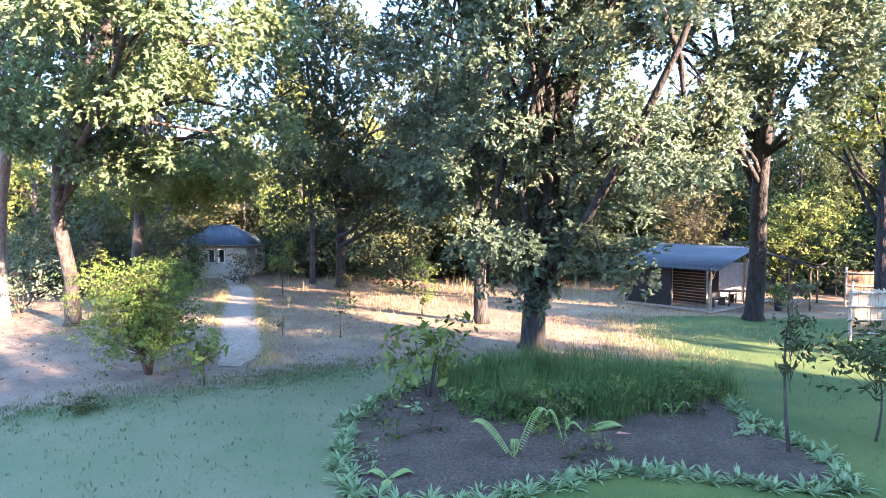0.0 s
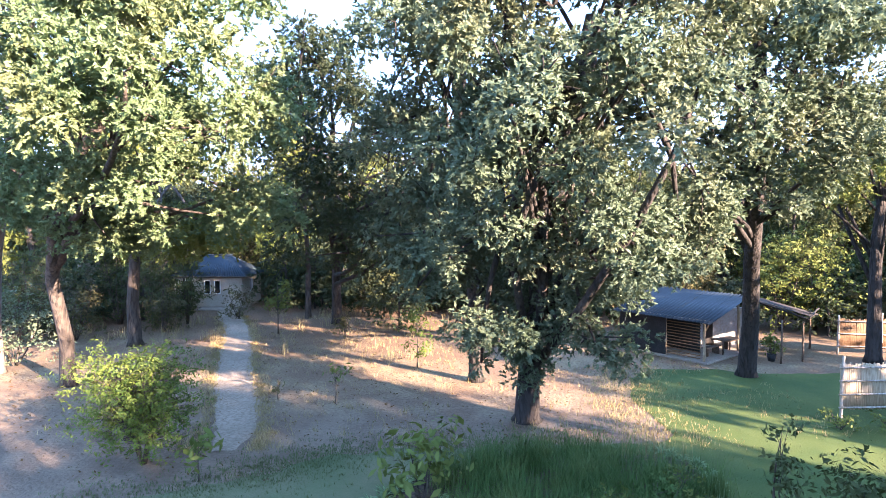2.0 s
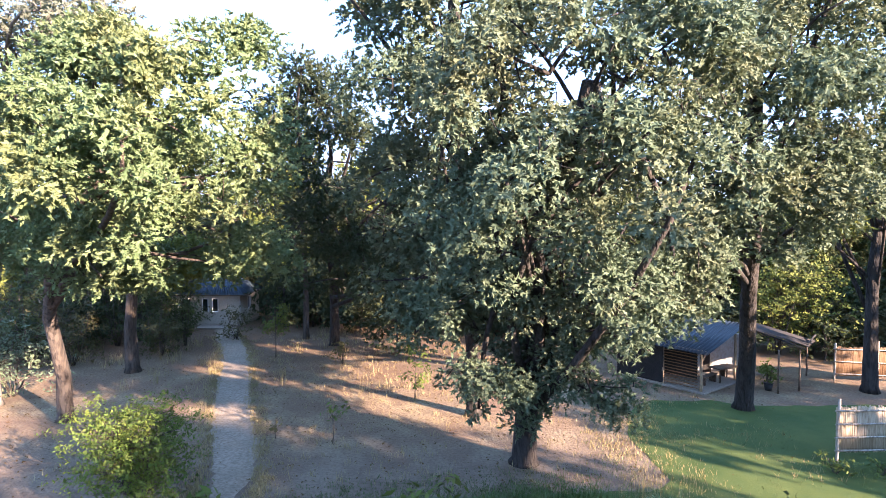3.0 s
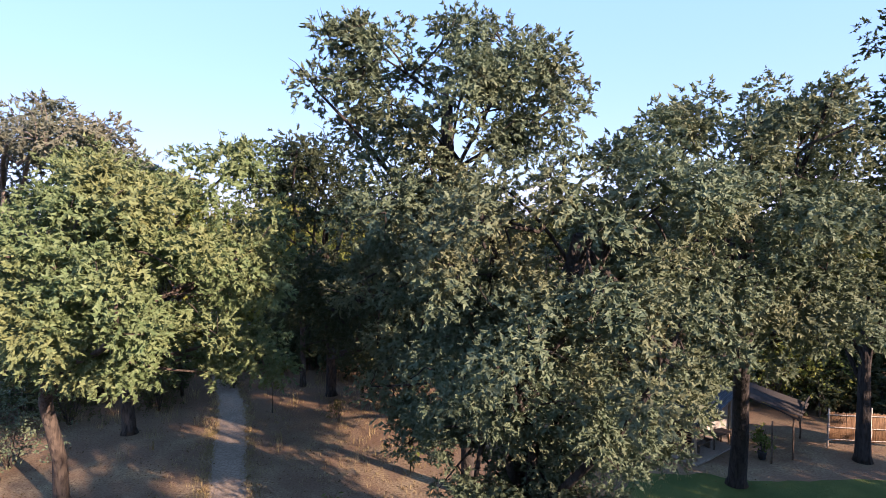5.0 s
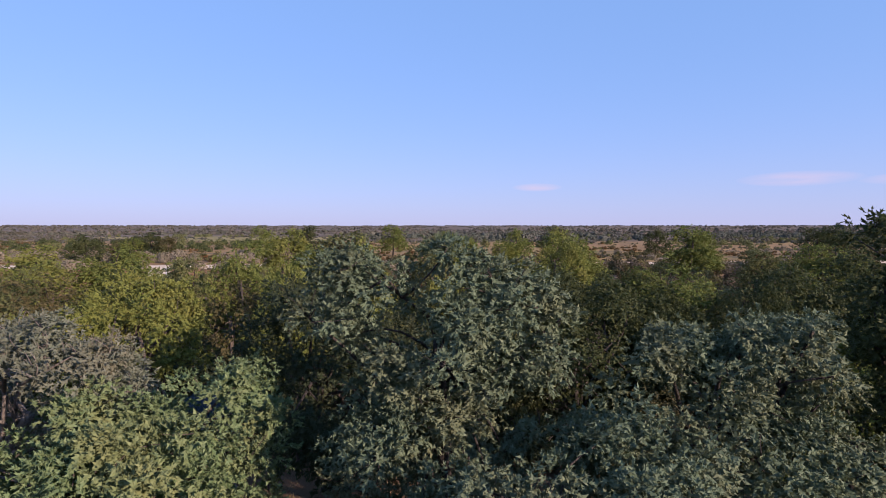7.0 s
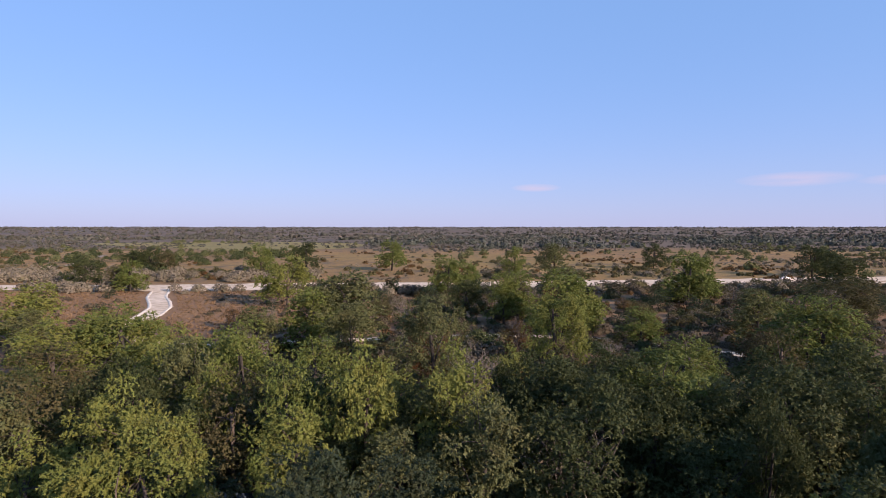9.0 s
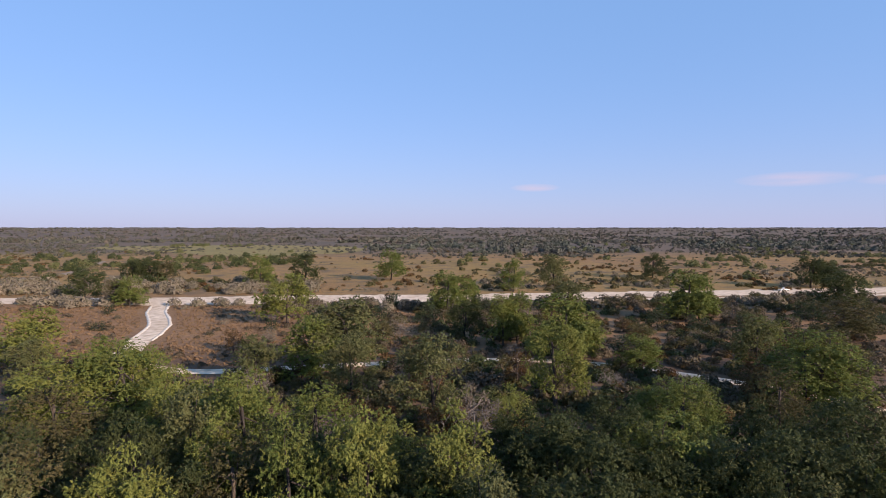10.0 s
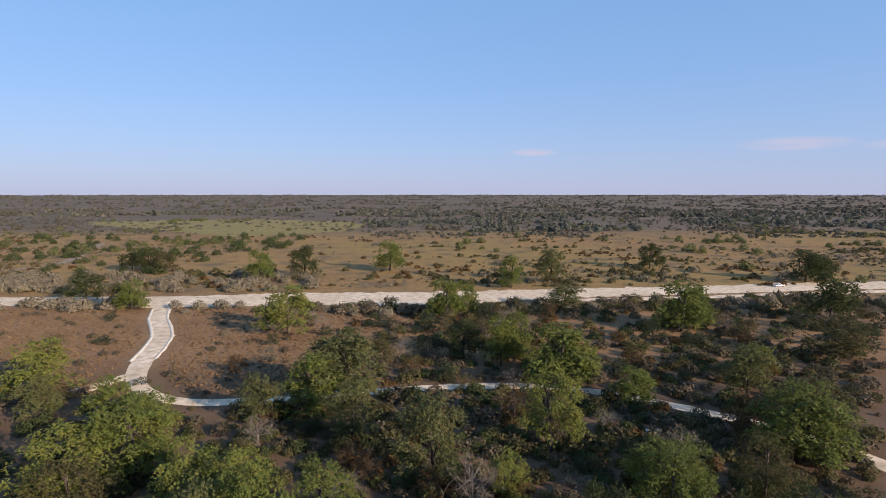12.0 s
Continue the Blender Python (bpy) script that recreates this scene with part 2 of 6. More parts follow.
def ground_mat():
    """Leaf litter and sand near the camp, forest floor, then tawny savanna with greener meadows."""
    m, n, l, out = node_mat("ground")
    geo = n.new("ShaderNodeNewGeometry")
    sep = n.new("ShaderNodeSeparateXYZ")
    l.new(geo.outputs["Position"], sep.inputs[0])

    def ramp(sock, lo, hi):
        r = n.new("ShaderNodeMapRange")
        r.interpolation_type = "SMOOTHSTEP"
        r.inputs["From Min"].default_value, r.inputs["From Max"].default_value = lo, hi
        l.new(sock, r.inputs["Value"])
        return r.outputs[0]

    fine = noise_fac(n, l, 9.0, 4, 0.35, 0.68)
    mid = noise_fac(n, l, 0.7, 5, 0.38, 0.62)
    near = mix_rgb(n, l, mid, (0.300, 0.240, 0.140), (0.185, 0.132, 0.084))
    near = mix_rgb(n, l, noise_fac(n, l, 0.22, 4, 0.42, 0.62), near, (0.180, 0.118, 0.076))
    near = mix_rgb(n, l, fine, near, (0.130, 0.086, 0.055))
    sand = mix_rgb(n, l, mid, (0.205, 0.158, 0.114), (0.142, 0.105, 0.076))
    sand = mix_rgb(n, l, mix_rgb(n, l, 0.6, (0, 0, 0), fine), sand, (0.112, 0.082, 0.058))
    near = mix_rgb(n, l, ramp(sep.outputs["Y"], 18, 24), sand, near)
    floor = mix_rgb(n, l, noise_fac(n, l, 0.12, 4), (0.125, 0.077, 0.046), (0.180, 0.120, 0.075))
    floor = mix_rgb(n, l, fine, floor, (0.089, 0.059, 0.037))
    big = noise_fac(n, l, 0.012, 5, 0.38, 0.62)
    huge = noise_fac(n, l, 0.0035, 4, 0.42, 0.60, stretch=(0.6, 1, 1))
    plain = mix_rgb(n, l, big, (0.335, 0.196, 0.072), (0.262, 0.160, 0.068))
    plain = mix_rgb(n, l, noise_fac(n, l, 0.2, 5, 0.45, 0.75), plain, (0.126, 0.092, 0.056))
    plain = mix_rgb(n, l, noise_fac(n, l, 0.75, 5, 0.46, 0.72), plain, (0.105, 0.075, 0.046))
    plain = mix_rgb(n, l, mix_rgb(n, l, 0.7, (0, 0, 0), huge), plain, (0.235, 0.170, 0.054))
    plain = mix_rgb(n, l, noise_fac(n, l, 0.045, 4, 0.52, 0.66), plain, (0.130, 0.098, 0.058))
    field = mix_rgb(n, l, noise_fac(n, l, 0.06, 5), (0.262, 0.160, 0.082), (0.205, 0.122, 0.062))
    field = mix_rgb(n, l, noise_fac(n, l, 0.8, 5, 0.44, 0.7), field, (0.135, 0.088, 0.050))
    plain = mix_rgb(n, l, ramp(sep.outputs["Y"], 240, 300), field, plain)
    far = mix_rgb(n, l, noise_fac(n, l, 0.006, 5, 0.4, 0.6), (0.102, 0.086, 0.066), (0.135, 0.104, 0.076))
    col = mix_rgb(n, l, ramp(sep.outputs["Y"], 26, 40), near, floor)
    col = mix_rgb(n, l, ramp(sep.outputs["Y"], 135, 175), col, plain)
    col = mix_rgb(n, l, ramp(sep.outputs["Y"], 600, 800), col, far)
    principled(n, l, out, col, 0.95, 0, 0.15, fine, 0.6, 0.04)
    return m


M_GROUND = ground_mat()


def lawn_mat(name, dark, pale):
    m, n, l, out = node_mat(name)
    a = noise_fac(n, l, 0.45, 5, 0.36, 0.64)
    b = noise_fac(n, l, 22, 4, 0.35, 0.75)
    col = mix_rgb(n, l, a, dark, pale)
    col = mix_rgb(n, l, b, col, tuple(0.62 * x + 0.3 * y for x, y in zip(dark, pale)))
    principled(n, l, out, col, 0.9, 0, 0.2, b, 0.4, 0.03)
    return m


M_LAWN = lawn_mat("lawn", (0.076, 0.106, 0.046), (0.140, 0.130, 0.076))
M_LAWN_LUSH = lawn_mat("lawn_lush", (0.035, 0.066, 0.015), (0.090, 0.110, 0.028))

# ---- mesh tools ----
RNG = np.random.default_rng(7)


class Soup:
    """Collects vertices and faces of one mesh."""

    def __init__(self):
        self.v, self.f, self.n = [], [], 0

    def add(self, verts, faces):
        verts = np.asarray(verts, float)
        self.v.append(verts)
        self.f.extend([tuple(int(i) + self.n for i in f) for f in faces])
        self.n += len(verts)
        return self

    def tube(self, pts, radii, sides=8):
        pts = [Vector([float(c) for c in p]) for p in pts]
        ring, faces = [], []
        for i, (p, r) in enumerate(zip(pts, radii)):
            d = (pts[min(i + 1, len(pts) - 1)] - pts[max(i - 1, 0)]).normalized()
            u = d.cross(Vector((0.31, 0.95, 0.08))).normalized()
            r = float(r)
            w = d.cross(u)
            for k in range(sides):
                a = 2 * math.pi * k / sides
                ring.append(p + r * (u * math.cos(a) + w * math.sin(a)))
        for i in range(len(pts) - 1):
            for k in range(sides):
                k2 = (k + 1) % sides
                faces.append((i * sides + k, i * sides + k2, (i + 1) * sides + k2, (i + 1) * sides + k))
        faces.append(tuple(range(sides))[::-1])
        faces.append(tuple((len(pts) - 1) * sides + k for k in range(sides)))
        return self.add([tuple(p) for p in ring], faces)

    def mesh(self, name, mat, smooth=True):
        me = bpy.data.meshes.new(name)
        me.from_pydata(np.concatenate(self.v).tolist(), [], self.f)
        me.materials.append(mat)
        if smooth:
            me.shade_smooth()
        return me


def child(name, mesh, parent, label=""):
    ob = new(name, mesh)
    ob.parent = parent
    return tagged(ob, label) if label else ob


def part(name, bm, material, parent, label=""):
    me = bpy.data.meshes.new(name)
    bm.to_mesh(me)
    bm.free()
    me.materials.append(material)
    return child(name, me, parent, label)


def empty(name, m, label, category, group="", kind=""):
    ob = new(name)
    ob.empty_display_size = 0.2
    ob.matrix_world = m
    return tagged(ob, label, category, group, kind)


def box(bm, centre, size, bevel=0.01, turn=None):
    got = bmesh.ops.create_cube(bm, size=1.0)
    m = Matrix.Translation(centre) @ (turn if turn else Matrix()) @ Matrix.Diagonal((*size, 1))
    bmesh.ops.transform(bm, matrix=m, verts=got["verts"])
    if bevel:
        edges = list({e for v in got["verts"] for e in v.link_edges})
        bmesh.ops.bevel(bm, geom=edges, offset=bevel, segments=1, affect="EDGES")
    return bm


def box_part(name, centre, size, material, parent, bevel=0.01, label="", turn=None):
    return part(name, box(bmesh.new(), centre, size, bevel, turn), material, parent, label)


def unit(a):
    return a / np.maximum(np.linalg.norm(a, axis=-1, keepdims=True), 1e-9)


def leaf_mesh(name, centres, normals, lengths, mat, aspect=0.5):
    """One mesh of pointed four-cornered leaves."""
    n = len(centres)
    nrm = unit(normals)
    side = unit(np.cross(nrm, RNG.normal(size=(n, 3))))
    along = np.cross(nrm, side)
    hl, hw = (lengths * 0.5)[:, None], (lengths * 0.5 * aspect)[:, None]
    v = np.stack([centres - along * hl, centres + side * hw + nrm * hw * 0.25, centres + along * hl, centres - side * hw + nrm * hw * 0.25], 1)
    return quads(name, v.reshape(-1, 3), mat)


def quads(name, verts, mat):
    return facets(name, verts, mat, 4)


def facets(name, verts, mat, corners):
    """A mesh of loose faces with that many corners each."""
    me = bpy.data.meshes.new(name)
    nv = len(verts)
    nf = nv // corners
    me.vertices.add(nv)
    me.vertices.foreach_set("co", np.ascontiguousarray(verts, dtype=np.float32).ravel())
    me.loops.add(nv)
    me.loops.foreach_set("vertex_index", np.arange(nv, dtype=np.int32))
    me.polygons.add(nf)
    me.polygons.foreach_set("loop_start", np.arange(0, nv, corners, dtype=np.int32))
    me.update(calc_edges=True)
    me.materials.append(mat)
    return me


def clumps_in(masses, n, size):
    """Twig clusters spread over the outside of some big leaf masses: rows of x, y, z, radius and the way outwards."""
    ms = np.array(masses, float)
    area = (ms[:, 3] * ms[:, 4] + ms[:, 3] * ms[:, 5] + ms[:, 4] * ms[:, 5])
    which = RNG.choice(len(ms), n, p=area / area.sum())
    d = unit(RNG.normal(size=(n, 3)))
    d[:, 2] = np.where(d[:, 2] < -0.5, -d[:, 2], d[:, 2])
    r = RNG.uniform(0.35, 1.15, n) ** 0.5
    c = ms[which, :3] + d * r[:, None] * ms[which, 3:6]
    return np.c_[c, size * RNG.uniform(0.5, 1.3, n), d]


def leaves_on(clumps, total, length, flat=0.75):
    """Leaf places, normals and lengths: sprigs of about nine leaves over the shells of the clusters."""
    w = clumps[:, 3] ** 2
    n = total // 9
    which = RNG.choice(len(clumps), n, p=w / w.sum())
    d = unit(RNG.normal(size=(n, 3)) + np.array((0, 0, 0.25)))
    lump = 1 + 0.25 * np.sin(d[:, 0] * 7 + which) * np.sin(d[:, 1] * 6 + which * 1.7)
    r = clumps[which, 3] * RNG.uniform(0.15, 1.0, n) ** 0.28 * lump
    c = clumps[which, :3] + d * r[:, None] * np.array((1, 1, flat))
    d = np.repeat(d, 9, 0)
    c = np.repeat(c, 9, 0) + RNG.normal(size=(n * 9, 3)) * length * np.array((0.75, 0.75, 0.5)) * np.repeat(RNG.uniform(0.6, 1.3, (n, 1)), 9, 0)
    nrm = unit(d + RNG.normal(size=(n * 9, 3)) * 0.38 + np.array((0, 0, 0.25)))
    return c, nrm, length * RNG.uniform(0.6, 1.35, n * 9)


def sprays(name, clumps, total, length, mat, per=11, aspect=0.62, droop=0.12, flat=0.85):
    """One mesh of crown leaves: drooping sprays of alternate pointed leaves round the twig clusters."""
    w = clumps[:, 3] ** 2
    n = max(1, total // per)
    which = RNG.choice(len(clumps), n, p=w / w.sum())
    d = unit(RNG.normal(size=(n, 3)) + np.array((0, 0, 0.3)))
    lump = 1 + 0.3 * np.sin(d[:, 0] * 7 + which) * np.sin(d[:, 1] * 6 + which * 1.7)
    r = clumps[which, 3] * RNG.uniform(0.1, 0.9, n) ** 0.45 * lump
    c = clumps[which, :3] + d * r[:, None] * np.array((1, 1, flat))
    axis = unit(d + RNG.normal(size=(n, 3)) * 0.55 - np.array((0, 0, droop)))
    side = unit(np.cross(axis, np.array((0, 0, 1.0)) + RNG.normal(size=(n, 3)) * 0.4))
    span = length * RNG.uniform(1.1, 2.4, n)
    t = ((np.arange(per) + 0.5) / per)[None, :, None]
    sgn = np.where(np.arange(per) % 2, 1.0, -1.0)[None, :, None]
    at = c[:, None] + axis[:, None] * span[:, None, None] * t - np.array((0, 0, 0.2)) * span[:, None, None] * t * t
    ahead = unit(axis[:, None] * 0.7 + side[:, None] * sgn * 0.7 + RNG.normal(size=(n, per, 3)) * 0.5 - np.array((0, 0, 0.1)))
    face = unit(d[:, None] * 0.6 + clumps[which, 4:7][:, None] * 0.6 + np.array((0, 0, 0.15)) + RNG.normal(size=(n, per, 3)) * 0.4)
    across = unit(np.cross(ahead, face))
    ln = (length * RNG.uniform(0.65, 1.3, (n, per)))[:, :, None]
    v = np.stack([at + across * ln * aspect * 0.5, at + ahead * ln, at - across * ln * aspect * 0.5], 2)
    return facets(name, v.reshape(-1, 3), mat, 3)


def limb(soup, a, b, ra, rb, bend=0.12, steps=5, sides=6):
    a, b = np.array(a, float), np.array(b, float)
    L = np.linalg.norm(b - a)
    k = RNG.normal(size=3) * L * bend
    k[2] += L * bend * 0.8
    t = np.linspace(0, 1, steps)[:, None]
    p = a + (b - a) * t + k * 4 * t * (1 - t) * 0.5
    soup.tube(p, ra + (rb - ra) * t[:, 0], sides)


def build_tree(name, at, trunk, fork, masses, label, leaf, bark, n_clumps, clump, n_leaves, leaf_len, trunk_r=0.35, limbs=22, bare=0, aspect=0.5, parts=True):
    """A tree: trunk (points from the base up), limbs from its upper part to the leaf clusters, crown of leaves. masses in world metres."""
    base = Vector(at)
    tree = empty(name, Matrix.Translation(base), label, "tree")
    off = np.array(at, float)
    s = Soup()
    pts = [np.array(p, float) - off for p in trunk]
    rad = [trunk_r * (1.35 if i == 0 else 1.0 - 0.45 * i / (len(pts) - 1)) for i in range(len(pts))]
    flare = pts[0] + (pts[1] - pts[0]) * 0.12
    s.tube([pts[0], flare] + pts[1:], [rad[0], trunk_r * 1.05] + rad[1:], 12)
    trunk_soup = s
    cl = clumps_in([(m[0] - off[0], m[1] - off[1], m[2] - off[2], m[3], m[4], m[5] * 1.2) for m in masses], n_clumps, clump)
    twigs = Soup()
    order = RNG.permutation(len(cl))[:limbs]
    joints = []
    for k, i in enumerate(order):
        start = pts[fork] + (pts[-1] - pts[fork]) * RNG.uniform(0, 1)
        if joints and k > 9 and RNG.random() < 0.75:
            j = min(joints, key=lambda q: np.linalg.norm(q - cl[i, :3]))
            if np.linalg.norm(j - cl[i, :3]) < np.linalg.norm(start - cl[i, :3]):
                start = j
        L = np.linalg.norm(cl[i, :3] - start)
        r = min(trunk_r * 0.42, 0.02 + 0.013 * L)
        if parts and k < 10:
            one = Soup()
            limb(one, start, cl[i, :3], r, r * 0.3, steps=7, sides=8)
            child("limb", one.mesh("limb", bark), tree)
        else:
            limb(twigs, start, cl[i, :3], r, r * 0.3)
        joints.append(start + (cl[i, :3] - start) * 0.5)
    for i in range(bare):
        c = cl[RNG.integers(len(cl))]
        tip = c[:3] + unit(RNG.normal(size=3) + np.array((0, 0, 0.8))) * c[3] * 1.3
        limb(twigs, c[:3], tip, 0.02, 0.006, steps=4, sides=4)
    if twigs.n:
        tagged(child("twig", twigs.mesh("twig", bark), tree), kind="stuff")
    child("trunk", trunk_soup.mesh("trunk", bark), tree)
    child("crown", sprays("crown", cl, n_leaves, leaf_len, leaf, 11 if parts else 9, aspect), tree)
    return tree


# ---- ground ----
def smooth01(t):
    t = min(max(t, 0.0), 1.0)
    return t * t * (3 - 2 * t)


def build_ground():
    rings = [0, 4, 8, 12, 17, 23, 30, 40, 55, 75, 100, 140, 200, 280, 400, 560, 800, 1100, 1500, 2000, 2600, 3200, 3800, 4400, 4900, 5300]
    k = 96
    s = Soup()
    v = [(0, 0, 0)]
    for r in rings[1:]:
        for i in range(k):
            a = 2 * math.pi * i / k
            v.append((r * math.cos(a), r * math.sin(a), 24 * smooth01((r - 1300) / 3500)))
    f = [(0, 1 + i, 1 + (i + 1) % k) for i in range(k)]
    for j in range(len(rings) - 2):
        for i in range(k):
            a, b = 1 + j * k + i, 1 + j * k + (i + 1) % k
            f.append((a, a + k, b + k, b))
    s.add(v, f)
    return tagged(new("ground", s.mesh("ground", M_GROUND)), "brown leaf litter and tawny savanna ground", "ground", kind="structure")


build_ground()


def ribbon(name, pts, mat, label, category, z=0.02, wobble=0.25, step=1.5, seed=1):
    """A strip along rows of x, y, width, with uneven edges and a slightly raised middle."""
    p = np.array(pts, float)
    d = np.r_[0, np.cumsum(np.linalg.norm(np.diff(p[:, :2], axis=0), axis=1))]
    n = max(4, int(d[-1] / step))
    t = np.linspace(0, d[-1], n)
    # smooth line through the rows
    q = np.stack([np.interp(t, d, p[:, i]) for i in range(3)], 1)
    ker = np.ones(7) / 7
    for _ in range(3):
        pad = np.vstack([np.repeat(q[:1], 3, 0), q, np.repeat(q[-1:], 3, 0)])
        q = np.stack([np.convolve(pad[:, i], ker, "valid") for i in range(3)], 1)
    tang = unit(np.gradient(q[:, :2], axis=0))
    nor = np.stack([-tang[:, 1], tang[:, 0]], 1)
    s = Soup()
    cols = 7
    v = []
    for i in range(n):
        for j in range(cols):
            u = j / (cols - 1) * 2 - 1
            w = q[i, 2] / 2
            if j in (0, cols - 1):
                w *= 1 + wobble * noise.noise(Vector((t[i] * 0.9 / step, j * 9.1, seed)))
            v.append((q[i, 0] + nor[i, 0] * w * u, q[i, 1] + nor[i, 1] * w * u, z * (1 - 0.8 * abs(u) ** 3) + 0.004))
    f = [(i * cols + j, (i + 1) * cols + j, (i + 1) * cols + j + 1, i * cols + j + 1) for i in range(n - 1) for j in range(cols - 1)]
    s.add(v, [g[::-1] for g in f])
    return tagged(new(name, s.mesh(name, mat)), label, category, kind="structure")


def patch(name, pts, mat, label, category, z=0.015, wobble=0.3, seed=1, dome=0.0, kind="structure", lift=0.0):
    """A sheet inside a closed smooth outline, edges uneven; dome raises its middle."""
    p = np.array(pts, float)
    n = len(p)
    cx, cy = p.mean(0)
    out = []
    for i in range(n):
        a, b, c, d = p[i - 1], p[i], p[(i + 1) % n], p[(i + 2) % n]
        for t in np.linspace(0, 1, 10, endpoint=False):
            q = 0.5 * ((2 * b) + (-a + c) * t + (2 * a - 5 * b + 4 * c - d) * t * t + (-a + 3 * b - 3 * c + d) * t ** 3)
            k = wobble * noise.noise(Vector((q[0] * 1.3, q[1] * 1.3, seed)))
            r = unit(np.array([q[0] - cx, q[1] - cy]))
            out.append((q[0] + r[0] * k, q[1] + r[1] * k))
    m = len(out)
    rings = 8
    v = [(cx, cy, z + dome + lift)]
    for j in range(1, rings + 1):
        u = j / rings
        for x, y in out:
            bump_z = dome * (1 - u * u) + (0.25 * dome * noise.noise(Vector((x * u, y * u, seed))) * (1 - u) if dome else 0)
            v.append((cx + (x - cx) * u, cy + (y - cy) * u, 0.004 + lift + z * min(1, (1 - u) * 8) + bump_z))
    f = [(0, 1 + i, 1 + (i + 1) % m) for i in range(m)]
    for j in range(rings - 1):
        for i in range(m):
            a, b = 1 + j * m + i, 1 + j * m + (i + 1) % m
            f.append((a, a + m, b + m, b))
    s = Soup().add(v, f)
    return tagged(new(name, s.mesh(name, mat)), label, category, kind=kind)


patch("lawn", [(-30, -4), (-16, 6), (-9.5, 12.5), (-5.2, 14.8), (-3, 16.3), (1, 16.9), (5, 17.0), (9, 16.6), (13, 12), (26, 2), (30, -8), (0, -14)], M_LAWN, "mown green lawn with worn patches", "lawn", wobble=0.6, seed=3)
patch("lawn", [(-1.6, -4), (-1.6, 6), (-1.9, 9.6), (-2.1, 11.4), (-1.8, 13.2), (-0.6, 15.1), (4, 16.8), (7.3, 17.3), (7.6, 19.5), (7.7, 22), (9.4, 25.6), (12.5, 26), (15.5, 25.2), (21, 25.3), (27, 24), (31, 12), (30, -8)], M_LAWN_LUSH, "green lawn in front of the shelter", "lawn", wobble=0.35, seed=4, lift=0.012)
ribbon("path", [(-17.6, 46.5, 1.5), (-15.8, 42, 1.6), (-13.6, 37.5, 1.7), (-11.9, 33, 1.6), (-10.6, 29, 1.7), (-9.2, 25, 1.6), (-7.8, 21.5, 1.65), (-6.9, 19.4, 1.6), (-6.5, 18.2, 1.5), (-6.4, 17.2, 1.0), (-6.4, 16.4, 0.5), (-6.5, 15.8, 0.15)], M_PATH, "pale trodden sand path", "path", z=0.03, wobble=0.4, step=0.4, seed=5)
ribbon("road", [(-420, 262, 20), (-300, 256, 21), (-190, 257, 19), (-122, 254, 26), (-78, 259, 30), (-38, 261, 31), (0, 260, 34), (40, 268, 27), (83, 274, 24), (150, 281, 22), (200, 288, 22), (240, 292, 22), (330, 303, 20), (480, 322, 20)], M_ROAD, "wide white gravel road under construction", "road", z=0.12, wobble=0.3, step=3, seed=8)
ribbon("road", [(-119, 250, 10), (-115, 239, 7.2), (-108, 220, 6.2), (-99, 204, 6.6), (-92.5, 191, 6.8), (-88, 175, 6.4), (-85.2, 162, 6.4), (-82, 153, 5.6), (-77.5, 143, 4.6), (-71, 135.4, 4.2), (-62, 130, 4.0), (-57, 128.4, 4.4), (-48, 129.5, 4.2), (-28, 133.9, 4.0), (-10, 136.9, 4.2), (10, 140.3, 4.2), (34, 138.9, 3.8), (46, 133, 4.2), (58, 124.8, 3.8), (67.6, 117.8, 4.0), (76, 110, 4.2), (83, 100, 5), (86, 88, 5), (86, 72, 5)], M_ROAD, "winding pale gravel track through the trees", "road", z=0.1, wobble=0.14, step=2.2, seed=9)
ribbon("road", [(48, 253, 3), (70, 254, 6), (110, 257, 7), (160, 264, 7), (205, 270, 7), (240, 275, 6), (330, 287, 5)], M_ROAD, "narrow pale gravel lane beside the road", "road", z=0.1, wobble=0.5, step=4, seed=15)
patch("road", [(-90.5, 137.6), (-90, 141.5), (-86.5, 146), (-84, 151), (-80.5, 149), (-83, 143.5), (-85.5, 138.2)], M_ROAD, "pale gravel turning place beside the track", "road", z=0.12, wobble=0.6, seed=12)
for off, k in ((3.3, 0), (-3.3, 1)):
    rows = []
    line = [(-116, 240), (-108, 220), (-99, 204), (-92.5, 191), (-88, 175), (-85.2, 162), (-82, 153)]
    for (xa, ya), (xb, yb) in zip(line, line[1:]):
        d = math.hypot(xb - xa, yb - ya)
        rows.append((xa - (yb - ya) / d * off, ya + (xb - xa) / d * off, 1.1))
    ribbon("berm", rows, M_BERM, "low bank of pale gravel along the track", "gravel bank", z=0.28, wobble=1.3, step=0.7, seed=40 + k)
patch("meadow", [(-560, 930), (-430, 1010), (-310, 1030), (-200, 980), (-112, 900), (-102, 760), (-150, 668), (-230, 640), (-330, 720), (-450, 810)], M_MEADOW, "flat yellow-green meadow on the plain", "meadow", z=0.5, wobble=25, seed=17, lift=0.3)
ribbon("dirt_track", [(-330, 345, 8), (-273, 358, 8), (-255, 385, 7), (-270, 430, 8), (-300, 500, 8), (-325, 560, 7)], M_PATH, "faint sandy vehicle track across the plain", "track", z=0.1, wobble=0.4, step=4, seed=18)
patch("puddle", [(-166, 243), (-160, 250), (-146, 251), (-136, 246), (-142, 240), (-155, 239)], M_WATER, "dark puddle beside the gravel road", "puddle", z=0.14, wobble=0.8, seed=13)

